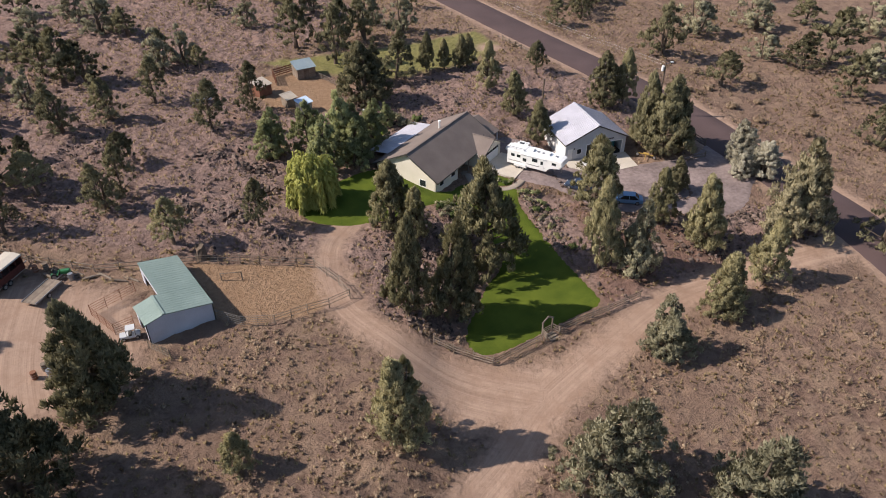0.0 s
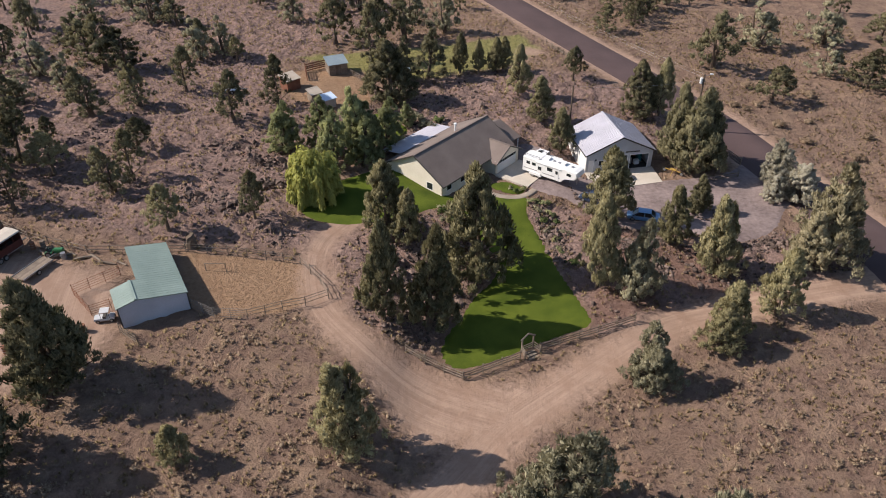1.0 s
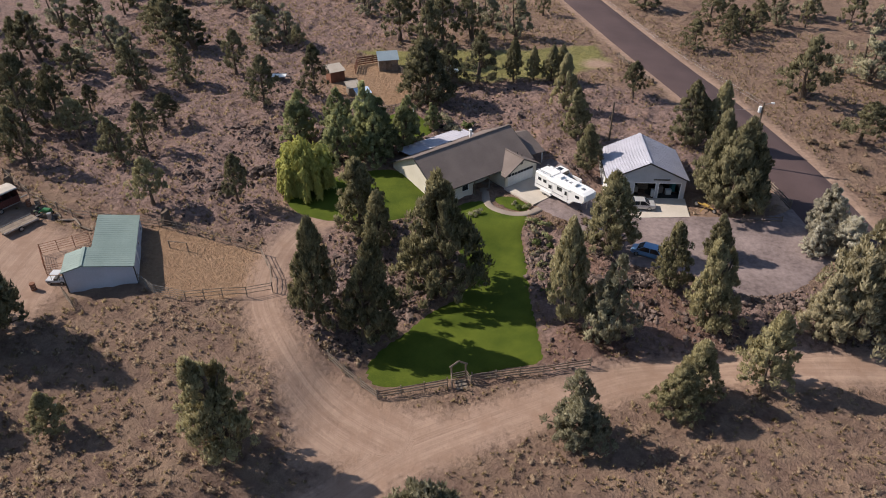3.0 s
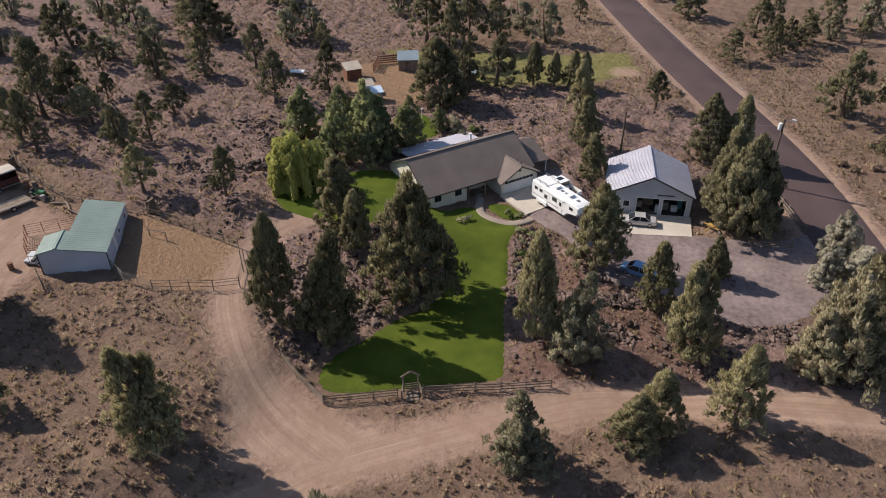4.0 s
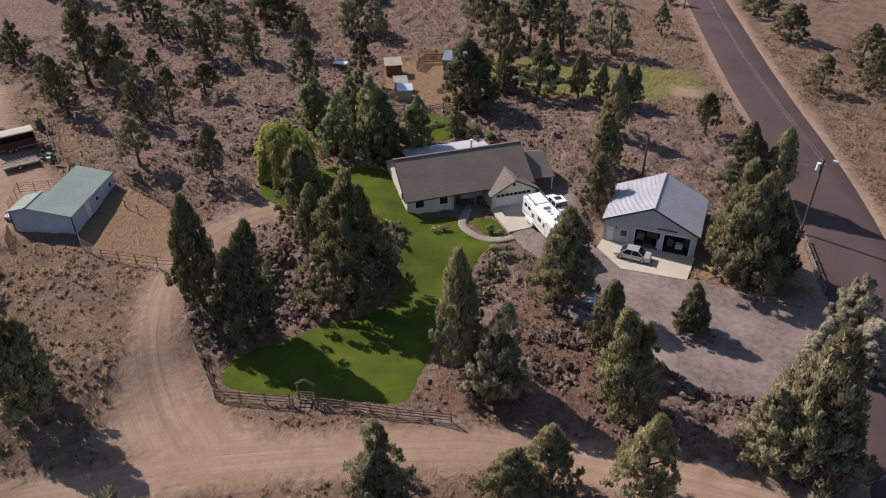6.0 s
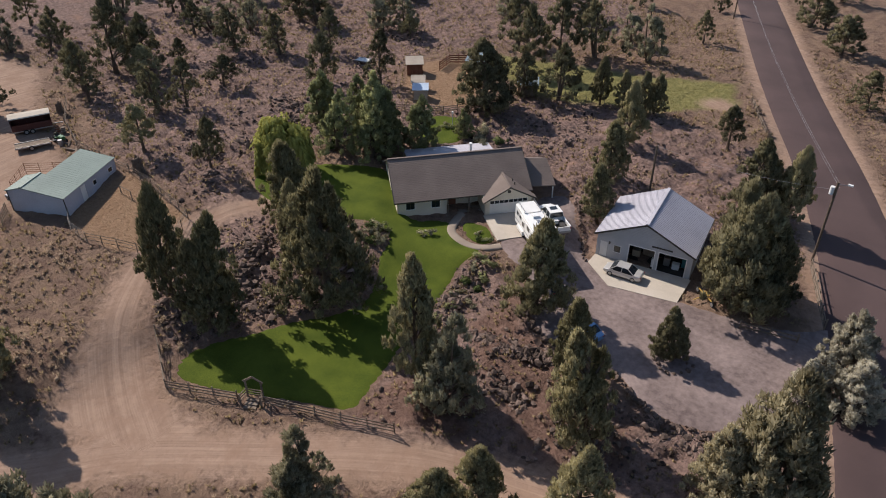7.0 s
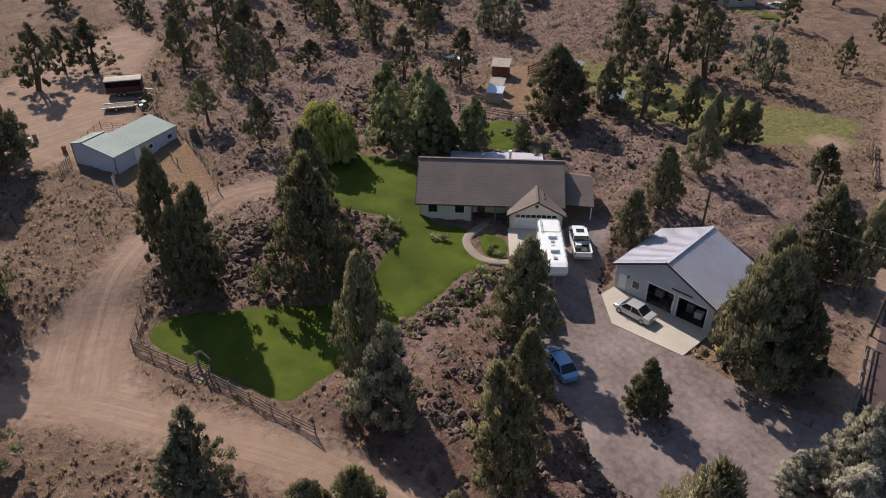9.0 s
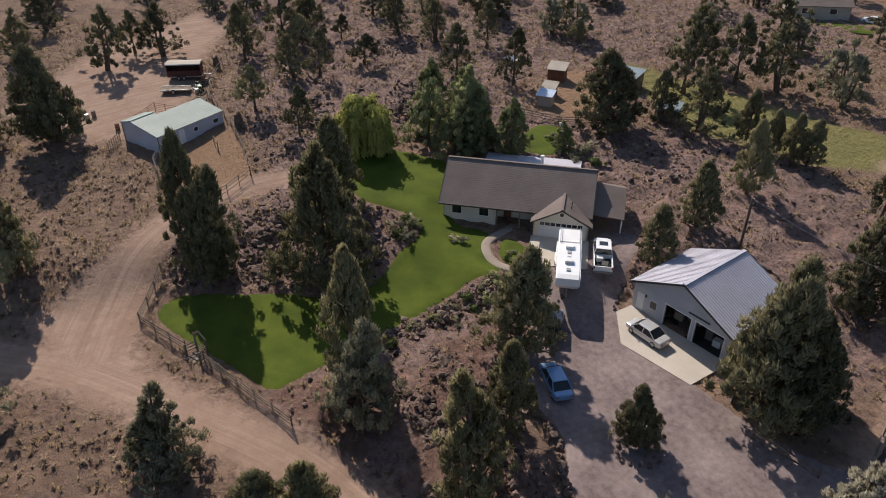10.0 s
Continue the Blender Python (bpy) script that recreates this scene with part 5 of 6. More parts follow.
TAIL = paint("red_lens", (0.35, 0.02, 0.02), 0.3)
SILVER_PAINT = paint("silver_paint", (0.58, 0.57, 0.56), 0.3, 0.4, 0.6)
BLUE_PAINT = paint("blue_paint", (0.17, 0.33, 0.56), 0.3, 0.2, 0.6)
NIGHT_PAINT = paint("dark_blue_paint", (0.03, 0.045, 0.08), 0.3, 0.2, 0.6)
WHITE_PAINT = paint("white_gloss_paint", (0.82, 0.82, 0.81), 0.3, 0.0, 0.5)
car("sedan", 24.6, 102.25, 0.12, 195, SILVER_PAINT, "silver four-door sedan parked on the garage apron", 4.3, 1.72, 1.4, (0.75, 3.6, 1.55, 2.85))
car("hatchback", 27.4, 91.0, gz(27.4, 91.0) + 0.06, 172, BLUE_PAINT, "bright blue car parked on the gravel driveway", 4.5, 1.76, 1.44, (0.55, 3.75, 1.25, 2.95))
car("hatchback", 20.6, 94.4, gz(20.6, 94.4) + 0.06, 150, NIGHT_PAINT, "dark blue car parked in tree shade", 4.2, 1.72, 1.46, (0.2, 3.3, 0.7, 2.6))


def build_pickup():
    x, y = 13.1, 104.0
    c = thing("pickup_truck", x, y, gz(x, y) + 0.06, 150, "white crew-cab pickup truck with a loaded bed", "pickup")
    L, w = 6.0, 1.0
    part("body", loft(bmesh.new(), [body_ring(a - L / 2, w * s, lo, 0.8, top) for a, s, lo, top in ((2.35, 1, 0.42, 1.2), (4.5, 1, 0.42, 1.2), (5.4, 0.98, 0.42, 1.14), (5.85, 0.93, 0.46, 1.05), (6.0, 0.85, 0.5, 0.9))]), WHITE_PAINT, c)
    bed = part("truck_bed", box(bmesh.new(), -2.95, -0.66, -0.98, 0.98, 0.5, 0.72), WHITE_PAINT, c, "open white load bed")
    for y0, y1 in ((-1.0, -0.86), (0.86, 1.0)):
        part("bed_side", box(bmesh.new(), -2.95, -0.66, y0, y1, 0.72, 1.2), WHITE_PAINT, bed)
    part("tailgate", box(bmesh.new(), -3.0, -2.9, -0.85, 0.85, 0.6, 1.18), WHITE_PAINT, bed)
    part("bed_liner", box(bmesh.new(), -2.88, -0.7, -0.85, 0.85, 0.722, 0.74), DARK, bed)
    part("windows", loft(bmesh.new(), [[(a, -0.94, 1.18), (b, -0.78, 1.84), (b, 0.78, 1.84), (a, 0.94, 1.18)] for a, b in ((-0.62, -0.5), (0.0, -0.1), (1.4, 1.0), (1.85, 1.1))]), GLASS, c, "dark glass")
    part("roof", prism(bmesh.new(), [(-0.58, -0.8, 1.86), (1.15, -0.8, 1.86), (1.15, 0.8, 1.86), (-0.58, 0.8, 1.86)], 0.06), WHITE_PAINT, c)
    part("sunroof", box(bmesh.new(), 0.1, 0.9, -0.45, 0.45, 1.862, 1.875), GLASS, c)
    for s in (-1, 1):
        for a, b in ((-0.62, -0.52), (0.45, 0.4), (1.85, 1.1)):
            part("pillar", beam(bmesh.new(), (a, s * 0.94, 1.18), (b, s * 0.79, 1.84), 0.09, 0.06), WHITE_PAINT, c)
        part("mirror", box(bmesh.new(), 1.4, 1.5, s * 1.1 - 0.1, s * 1.1 + 0.1, 1.2, 1.45), TRIM, c)
        part("tail_light", box(bmesh.new(), -3.01, -2.96, s * 0.93 - 0.06, s * 0.93 + 0.06, 0.85, 1.15), TAIL, c)
        for wx in (-1.85, 1.95):
            wheel(c, wx, s * 0.88, 0.4, 0.4, 0.27)
    part("rear_bumper", box(bmesh.new(), -3.15, -3.0, -0.9, 0.9, 0.45, 0.62), STEEL, c)
    part("hood_line", box(bmesh.new(), 1.9, 2.7, -0.6, 0.6, 1.165, 1.2), WHITE_PAINT, c)
    m = pose(x, y, gz(x, y) + 0.06, 0, 0, 150)
    crate("cargo_box", m, -1.2, 0.35, 0.74, 5, 0.6, 0.6, 0.45, WHITE, "white box in the pickup bed", "box")
    crate("cargo_box", m, -2.1, -0.2, 0.74, -12, 0.8, 0.6, 0.3, TRIM, "dark toolbox in the pickup bed", "box")
    return c


build_pickup()


def build_horse_trailer():
    """A white gooseneck trailer, +x towards the nose."""
    x, y = 14.6, 98.95
    t = thing("horse_trailer", x, y, gz(x, y) + 0.04, -30.2, "long white gooseneck trailer with living quarters", "trailer")
    L, w = 9.4, 1.2
    bm = extrude_y(bmesh.new(), [(-4.7, 0.6), (2.0, 0.6), (2.5, 1.5), (4.2, 1.6), (4.7, 2.2), (4.5, 2.9), (3.9, 3.05), (-4.5, 3.15), (-4.7, 3.0)], -w, w)
    bmesh.ops.bevel(bm, geom=[e for e in bm.edges if abs(e.verts[0].co.y - e.verts[1].co.y) < 0.01], offset=0.14, segments=3, affect="EDGES")
    part("body", bm, WHITE_PAINT, t)
    for s in (-1, 1):
        for a, b, z0, z1 in ((-4.0, -3.4, 2.0, 2.45), (-3.0, -2.4, 2.0, 2.45), (-0.4, 0.5, 1.9, 2.45), (2.9, 3.6, 2.1, 2.5)):
            part("window", box(bmesh.new(), a, b, s * (w + 0.012) - 0.012, s * (w + 0.012) + 0.012, z0, z1), GLASS, t)
        for a, b, z0, z1 in ((0.9, 1.6, 0.75, 2.5), (-2.1, -1.2, 0.75, 2.3)):
            d = part("door", box(bmesh.new(), a, b, s * (w + 0.015) - 0.015, s * (w + 0.015) + 0.015, z0, z1), WHITE, t)
            part("pane", box(bmesh.new(), a + 0.15, b - 0.15, s * (w + 0.035) - 0.008, s * (w + 0.035) + 0.008, z1 - 0.75, z1 - 0.2), GLASS, d)
        part("stripe", box(bmesh.new(), -4.4, 1.8, s * (w + 0.006) - 0.006, s * (w + 0.006) + 0.006, 1.2, 1.32), STEEL, t)
        part("fender", extrude_y(bmesh.new(), [(-3.4, 0.55), (-3.2, 0.95), (-1.4, 0.95), (-1.2, 0.55)], s * w, s * (w + 0.22)), WHITE, t)
        for wx in (-2.8, -1.8):
            wheel(t, wx, s * 1.1, 0.38, 0.38, 0.24)
    for a, b, h in ((-1.3, -0.6, 0.3), (1.4, 2.1, 0.3)):
        part("air_conditioner", prism(bmesh.new(), [(a, -0.4, 3.1 + h), (b, -0.4, 3.1 + h), (b, 0.4, 3.1 + h), (a, 0.4, 3.1 + h)], h), WHITE, t)
    for a in (-3.2, -0.1, 0.8, 3.0):
        part("roof_vent", box(bmesh.new(), a, a + 0.4, -0.2, 0.2, 3.05, 3.17), STEEL, t)
    rack = part("hay_rack", box(bmesh.new(), -4.4, -1.9, -1.0, 1.0, 3.16, 3.19), WHITE, t)
    for yy in (-1.0, 1.0):
        part("rack_rail", beam(bmesh.new(), (-4.4, yy, 3.5), (-1.9, yy, 3.5), 0.05, 0.05), STEEL, rack)
        for xx in (-4.4, -3.2, -1.9):
            part("rack_post", beam(bmesh.new(), (xx, yy, 3.15), (xx, yy, 3.5), 0.05, 0.05), STEEL, rack)
    part("hitch", beam(bmesh.new(), (4.1, 0, 1.6), (4.1, 0, 0.5), 0.12, 0.12), STEEL, t)
    part("jack_leg", beam(bmesh.new(), (2.6, 0.7, 1.5), (2.6, 0.7, -0.1), 0.1, 0.1), STEEL, t)
    part("awning", beam(bmesh.new(), (-2.4, -1.28, 2.75), (1.9, -1.28, 2.75), 0.14, 0.14, 8), WHITE, t)
    return t


build_horse_trailer()


def build_implement():
    """An old yellow farm implement on two wheels."""
    x, y = 33.3, 104.6
    t = thing("hay_rake", x, y, gz(x, y) + 0.02, -30, "old faded yellow farm rake beside the garage apron", "implement")
    part("beam", beam(bmesh.new(), (-1.3, 0, 0.6), (1.4, 0, 0.6), 0.12, 0.12), YELLOW, t)
    part("drawbar", beam(bmesh.new(), (0, 0, 0.6), (0.2, -1.5, 0.4), 0.09, 0.09), YELLOW, t)
    part("seat_plate", box(bmesh.new(), -0.5, 0.5, -0.25, 0.3, 0.72, 0.8), YELLOW, t)
    for k in range(7):
        part("tine", beam(bmesh.new(), (-1.1 + k * 0.36, 0.05, 0.6), (-1.1 + k * 0.36, 0.5, 0.08), 0.04, 0.04), RUST, t)
    for px in (-1.4, 1.4):
        wheel(t, px, 0, 0.36, 0.36, 0.12)


build_implement()


# ---- outbuildings, yard things and gardens ----
def small_shed(name, x, y, turn, sx, sy, low, high, wall, roof, label, open_front=False):
    """A plain shed with a single-pitch roof, +y high side."""
    s = thing(name, x, y, gz(x, y), turn, label, "shed", "small sheds")
    hx, hy = sx / 2, sy / 2
    if not open_front:
        part("front_wall", wall_panel(bmesh.new(), (-hx, -hy), (hx, -hy), -0.3, low, 0.08, [(sx * 0.35, sx * 0.65, 0, low - 0.2)]), wall, s)
        part("door", box(bmesh.new(), -sx * 0.14, sx * 0.14, -hy + 0.02, -hy + 0.06, 0, low - 0.22), wall, s)
    part("back_wall", wall_panel(bmesh.new(), (hx, hy), (-hx, hy), -0.3, high, 0.08), wall, s)
    for px in (-hx + 0.08, hx):
        part("side_wall", extrude_x(bmesh.new(), [(-hy, -0.3), (hy - 0.08, -0.3), (hy - 0.08, high - 0.04), (-hy, low - 0.04)], px - 0.08, px), wall, s)
    a, b, c, d = (-hx - 0.2, hy + 0.2, high + 0.05), (hx + 0.2, hy + 0.2, high + 0.05), (hx + 0.2, -hy - 0.2, low + 0.02), (-hx - 0.2, -hy - 0.2, low + 0.02)
    metal_slope(s, a, b, c, d, int(sx / 0.3), roof, "", 0.06, 0.04, 0.03)
    return s


TAN_ROOF = surface("tan_roof", (0.34, 0.29, 0.24), (0.46, 0.41, 0.35), 0.7, 8, 0.6, 0.1)
BLUE_ROOF = surface("blue_grey_metal_roof", (0.20, 0.25, 0.28), (0.30, 0.36, 0.39), 0.45, 6, 0.4, 0.06, metal=0.2)
TARP = paint("blue_white_tarp", (0.50, 0.60, 0.74), 0.4)
small_shed("garden_shed", -33.4, 122.8, 50, 2.7, 2.6, 2.0, 2.5, RED_WOOD, TAN_ROOF, "small brown board shed with a tan roof")
small_shed("rabbit_hutch", -24.6, 116.2, 46, 2.2, 1.8, 1.7, 2.1, TAN_ROOF, TARP, "low hutch covered with a pale blue tarp")
small_shed("dog_house", -27.6, 118.4, 46, 2.0, 1.8, 1.5, 2.0, WOOD, TAN_ROOF, "low weathered wood kennel")
small_shed("hen_house", -27.2, 132.4, 30, 3.6, 3.2, 2.1, 2.7, WOOD, BLUE_ROOF, "wooden hen house with a blue-grey metal roof")
small_shed("tool_shed", -14.6, 131.2, 40, 3.2, 2.6, 1.9, 2.3, WOOD, BLUE_ROOF, "low grey tool shed under junipers")
rail_fence([(-31.5, 127.0), (-33.0, 131.0), (-29.8, 134.5)], "red-brown board pen beside the hen house", (0.3, 0.7, 1.1, 1.5), 1.6, 0.12, (0.04, 0.22), 1.8, "hen pen", RED_WOOD)


def build_stock_trailer():
    x, y = -50.6, 65.2
    t = thing("stock_trailer", x, y, gz(x, y) + 0.05, 76, "dark red stock trailer with a faded beige roof", "trailer")
    part("floor", box(bmesh.new(), -2.6, 2.6, -0.0, 2.2, 0.45, 0.6), STEEL, t)
    for yy, z1 in ((0.0, 1.5), (2.14, 2.4)):
        part("side", box(bmesh.new(), -2.6, 2.6, yy, yy + 0.06, 0.6, z1), MAROON, t, "dark red slatted side")
    for xx in (-2.6, 2.54):
        part("end", box(bmesh.new(), xx, xx + 0.06, 0.06, 2.14, 0.6, 2.4), MAROON, t)
    for k in range(6):
        part("stake", box(bmesh.new(), -2.6 + k * 1.03, -2.54 + k * 1.03, -0.04, 0.0, 0.6, 2.42), MAROON, t)
    bm = extrude_x(bmesh.new(), [(-0.1, 2.42), (2.3, 2.42), (2.2, 2.55), (1.1, 2.66), (0.0, 2.55)], -2.7, 2.7)
    part("roof", bm, CONCRETE, t, "faded beige metal roof")
    for s in (-0.05, 2.2):
        for wx in (-0.9, -0.1):
            wheel(t, wx, s, 0.35, 0.35, 0.2)
    part("tongue", beam(bmesh.new(), (2.6, 1.1, 0.5), (4.0, 1.1, 0.45), 0.12, 0.12), STEEL, t)
    return t


MAROON = surface("maroon_paint", (0.055, 0.018, 0.016), (0.11, 0.035, 0.03), 0.5, 8, 0.6, 0.1)
build_stock_trailer()


def build_flatbed(x, y, turn, length, label, deck):
    t = thing("flatbed_trailer", x, y, gz(x, y) + 0.03, turn, label, "trailer", "flat trailers")
    for k in range(7):
        part("deck_board", box(bmesh.new(), -length / 2, length / 2, -0.9 + k * 0.26, -0.66 + k * 0.26, 0.52, 0.58), deck, t)
    for yy in (-0.92, 0.92):
        part("side_rail", box(bmesh.new(), -length / 2, length / 2, yy - 0.03, yy + 0.03, 0.45, 0.66), STEEL, t)
        wheel(t, -0.2, yy * 1.12, 0.33, 0.33, 0.18)
    part("tongue", beam(bmesh.new(), (length / 2, 0, 0.48), (length / 2 + 1.3, 0, 0.45), 0.1, 0.1), STEEL, t)


build_flatbed(-46.2, 63.6, 76, 4.4, "grey flatbed trailer parked in the dirt yard", WOOD)
build_flatbed(-42.8, 118.8, 20, 2.6, "small white flatbed trailer among lava rock", WHITE)


def build_utv():
    x, y = -34.0, 57.2
    t = thing("utility_cart", x, y, gz(x, y) + 0.02, 20, "pale grey utility cart parked beside the shed", "vehicle", scale=0.8)
    part("body", loft(bmesh.new(), [body_ring(a, 0.62 * s, 0.3, 0.5, top) for a, s, top in ((-1.3, 0.95, 0.75), (-0.2, 1, 0.75), (0.0, 1, 0.62), (0.6, 1, 0.62), (0.7, 1, 0.9), (1.3, 0.8, 0.75))]), GREY_SIDING, t)
    part("seat", box(bmesh.new(), -0.15, 0.25, -0.5, 0.5, 0.66, 0.95), TRIM, t)
    part("canopy", box(bmesh.new(), -0.4, 0.8, -0.6, 0.6, 1.7, 1.76), GREY_SIDING, t)
    for a in (-0.35, 0.75):
        for s in (-0.56, 0.56):
            part("post", beam(bmesh.new(), (a, s, 0.6), (a, s, 1.7), 0.05, 0.05), TRIM, t)
    for a in (-0.85, 0.9):
        for s in (-0.55, 0.55):
            wheel(t, a, s, 0.28, 0.28, 0.2)


build_utv()


def build_tractor():
    x, y = -45.6, 67.0
    t = thing("garden_tractor", x, y, gz(x, y) + 0.03, 10, "green garden tractor by the yard fence", "tractor")
    g = paint("tractor_green", (0.03, 0.14, 0.05), 0.4)
    bm = box(bmesh.new(), 0.1, 1.2, -0.3, 0.3, 0.5, 1.0)
    bmesh.ops.bevel(bm, geom=bm.edges[:], offset=0.08, segments=2, affect="EDGES")
    part("hood", bm, g, t)
    part("seat", box(bmesh.new(), -0.7, -0.3, -0.25, 0.25, 0.7, 0.8), TRIM, t)
    part("seat_back", box(bmesh.new(), -0.8, -0.68, -0.25, 0.25, 0.8, 1.15), TRIM, t)
    part("fender", box(bmesh.new(), -0.9, -0.1, -0.6, 0.6, 0.6, 0.7), g, t)
    part("steering_column", beam(bmesh.new(), (0.1, 0, 0.9), (-0.1, 0, 1.2), 0.06, 0.06), TRIM, t)
    for s in (-0.5, 0.5):
        wheel(t, -0.5, s, 0.42, 0.42, 0.25)
        wheel(t, 0.9, s * 0.85, 0.25, 0.25, 0.16)


build_tractor()


def build_stump(x, y, r, h):
    s = thing("tree_stump", x, y, gz(x, y) - 0.1, 0, "dark weathered juniper stump with a jagged top", "stump")
    rng = random.Random(5)
    bm = bmesh.new()
    rings = []
    for k, z in enumerate((0, 0.3, 0.8, 1.0)):
        rings.append([(math.cos(i * 0.5236) * r * (1.25 - 0.4 * z) * rng.uniform(0.85, 1.15), math.sin(i * 0.5236) * r * (1.25 - 0.4 * z) * rng.uniform(0.85, 1.15), h * z * (rng.uniform(0.75, 1.25) if k == 3 else 1)) for i in range(12)])
    part("trunk", loft(bm, rings), BARK, s)
    for a in (0.4, 2.2, 4.4):
        part("root", tube(bmesh.new(), [(0, 0, 0.35), (math.cos(a) * r * 1.5, math.sin(a) * r * 1.5, 0.15), (math.cos(a) * r * 2.2, math.sin(a) * r * 2.2, -0.05)], (0.2, 0.12, 0.05), 6), BARK, s)


build_stump(-30.0, 71.2, 0.6, 1.9)
build_stump(-55.0, 70.5, 0.5, 1.6)
hr = thing("hitching_rail", -25.6, 67.6, gz(-25.6, 67.6), 8, "plain wooden hitching rail in the corral", "rail")
part("rail", beam(bmesh.new(), (-1.3, 0, 1.1), (1.3, 0, 1.1), 0.11, 0.11, 8), WOOD, hr)
for px in (-1.2, 1.2):
    part("post", beam(bmesh.new(), (px, 0, -0.4), (px, 0, 1.15), 0.13, 0.13, 8), WOOD, hr)
rnd5 = random.Random(77)
for k in range(7):
    x, y = -37.5 - k * 1.5 + rnd5.uniform(-0.5, 0.5), 67.0 + rnd5.uniform(-0.7, 0.7)
    lg = thing("timber_log", x, y, gz(x, y) + 0.12, rnd5.uniform(-40, 40), "grey weathered timber lying by the yard fence", "log", "yard timber")
    part("trunk", tube(bmesh.new(), [(-1.1, 0, 0.02), (0, 0.05, 0.06), (1.0, 0, 0.0)], (0.17, 0.15, 0.1), 8), WOOD, lg)
# the last three barrels stand in for small junk, rocks and logs
for k, (x, y) in enumerate(((-49.0, 67.9), (-48.0, 68.4), (-44.2, 66.6), (-35.4, 55.2), (-40.8, 52.0), (-39.9, 51.2), (-41.3, 50.8))):
    bl = thing("barrel", x, y, gz(x, y), 0, "faded barrel standing in the dirt yard", "barrel", "yard barrels")
    bm = bmesh.new()
    bmesh.ops.create_cone(bm, cap_ends=True, segments=14, radius1=0.3, radius2=0.3, depth=0.88, matrix=pose(0, 0, 0.44))
    part("drum", bm, (RUST, WOOD, STEEL)[k % 3], bl)
    for z in (0.3, 0.6):
        bm = bmesh.new()
        bmesh.ops.create_cone(bm, cap_ends=True, segments=14, radius1=0.315, radius2=0.315, depth=0.04, matrix=pose(0, 0, z))
        part("hoop", bm, STEEL, bl)


def build_neighbour():
    x, y = -50.5, 193.0
    h = thing("neighbour_house", x, y, gz(x, y), 62, "low brown neighbouring house among junipers", "house")
    a, b, c, d = (-6, 0, 4.6), (6, 0, 4.6), (6, -4.5, 2.6), (-6, -4.5, 2.6)
    courses(h, a, b, c, d, 12)
    courses(h, b, a, (-6, 4.5, 2.6), (6, 4.5, 2.6), 12)
    bm = wall_panel(bmesh.new(), (-5.6, -4.0), (5.6, -4.0), -0.3, 2.75, 0.2, [(1.5, 3.0, 0.9, 2.1), (7.0, 8.5, 0.9, 2.1)])
    part("front_wall", bm, TAN_ROOF, h)
    for wx in (-4.1, 1.4):
        window(h, (wx, -4.0), (wx + 1.5, -4.0), 0.9, 2.1)
    part("back_wall", wall_panel(bmesh.new(), (5.6, 4.0), (-5.6, 4.0), -0.3, 2.75, 0.2), TAN_ROOF, h)
    for x0 in (-5.6, 5.4):
        part("end_wall", extrude_x(bmesh.new(), [(-3.8, -0.3), (3.8, -0.3), (3.8, 2.7), (0, 4.4), (-3.8, 2.7)], x0, x0 + 0.2), TAN_ROOF, h)


build_neighbour()
car("sedan", -41.0, 199.0, gz(-41, 199) + 0.05, 20, WHITE_PAINT, "white car parked by the neighbouring house")
sheet("lawn_far", chaikin([(-46, 186), (-38, 190), (-34, 197), (-40, 200), (-46, 194)]), 0.8, 0.08, LAWN, "green lawn of the neighbouring house", "lawn")


def bush_meshes(seed, lumps, per, material, size=0.12):
    rng = np.random.default_rng(seed)
    centres = [(rng.normal() * 0.34, rng.normal() * 0.34, 0.12 + 0.45 * rng.random(), 0.16 + 0.14 * rng.random()) for _ in range(lumps)]
    verts, faces, normals = [], [], []
    core_lumps(rng, centres, verts, faces, 0.6, normals=normals)
    tuft_cloud(rng, centres, per, size, 0.6, verts, faces, normals)
    return leaf_mesh("foliage", verts, faces, material, normals)


GARDEN = [bush_meshes(31, 14, 44, SHRUB), bush_meshes(32, 12, 44, DECIDUOUS), bush_meshes(33, 12, 40, JUNIPER_GREY)]


def bushes(rows, label, group):
    for x, y, s in rows:
        ob = thing("garden_shrub", x, y, gz(x, y) - 0.02, rnd5.uniform(0, 360), label, "shrub", group)
        ob.scale = (s, s, s * 0.85)
        new("foliage", rnd5.choice(GARDEN)).parent = ob


bushes([(0.2, 85.2, 1.6), (1.4, 84.6, 1.3), (-0.8, 86.2, 1.2), (2.0, 86.0, 1.1), (0.6, 86.6, 1.5), (-0.2, 87.0, 1.2), (1.5, 85.6, 1.5), (4.4, 91.0, 1.3)], "rounded green garden shrub in a stone-edged bed", "shrubs before the house")
bushes([(9.2, 94.6, 0.8), (10.2, 95.4, 1.0), (8.4, 95.6, 0.7), (12.0, 92.3, 1.2), (12.6, 90.4, 1.1), (13.6, 92.2, 1.3), (13.4, 88.4, 1.2), (14.6, 90.2, 1.2), (14.2, 86.4, 1.1), (15.4, 88.2, 1.0),
        (15.2, 84.0, 1.0), (16.0, 81.6, 1.1), (17.4, 79.2, 1.2), (16.4, 86.0, 1.0)], "mixed green shrub on the rockery bank", "rockery shrubs")
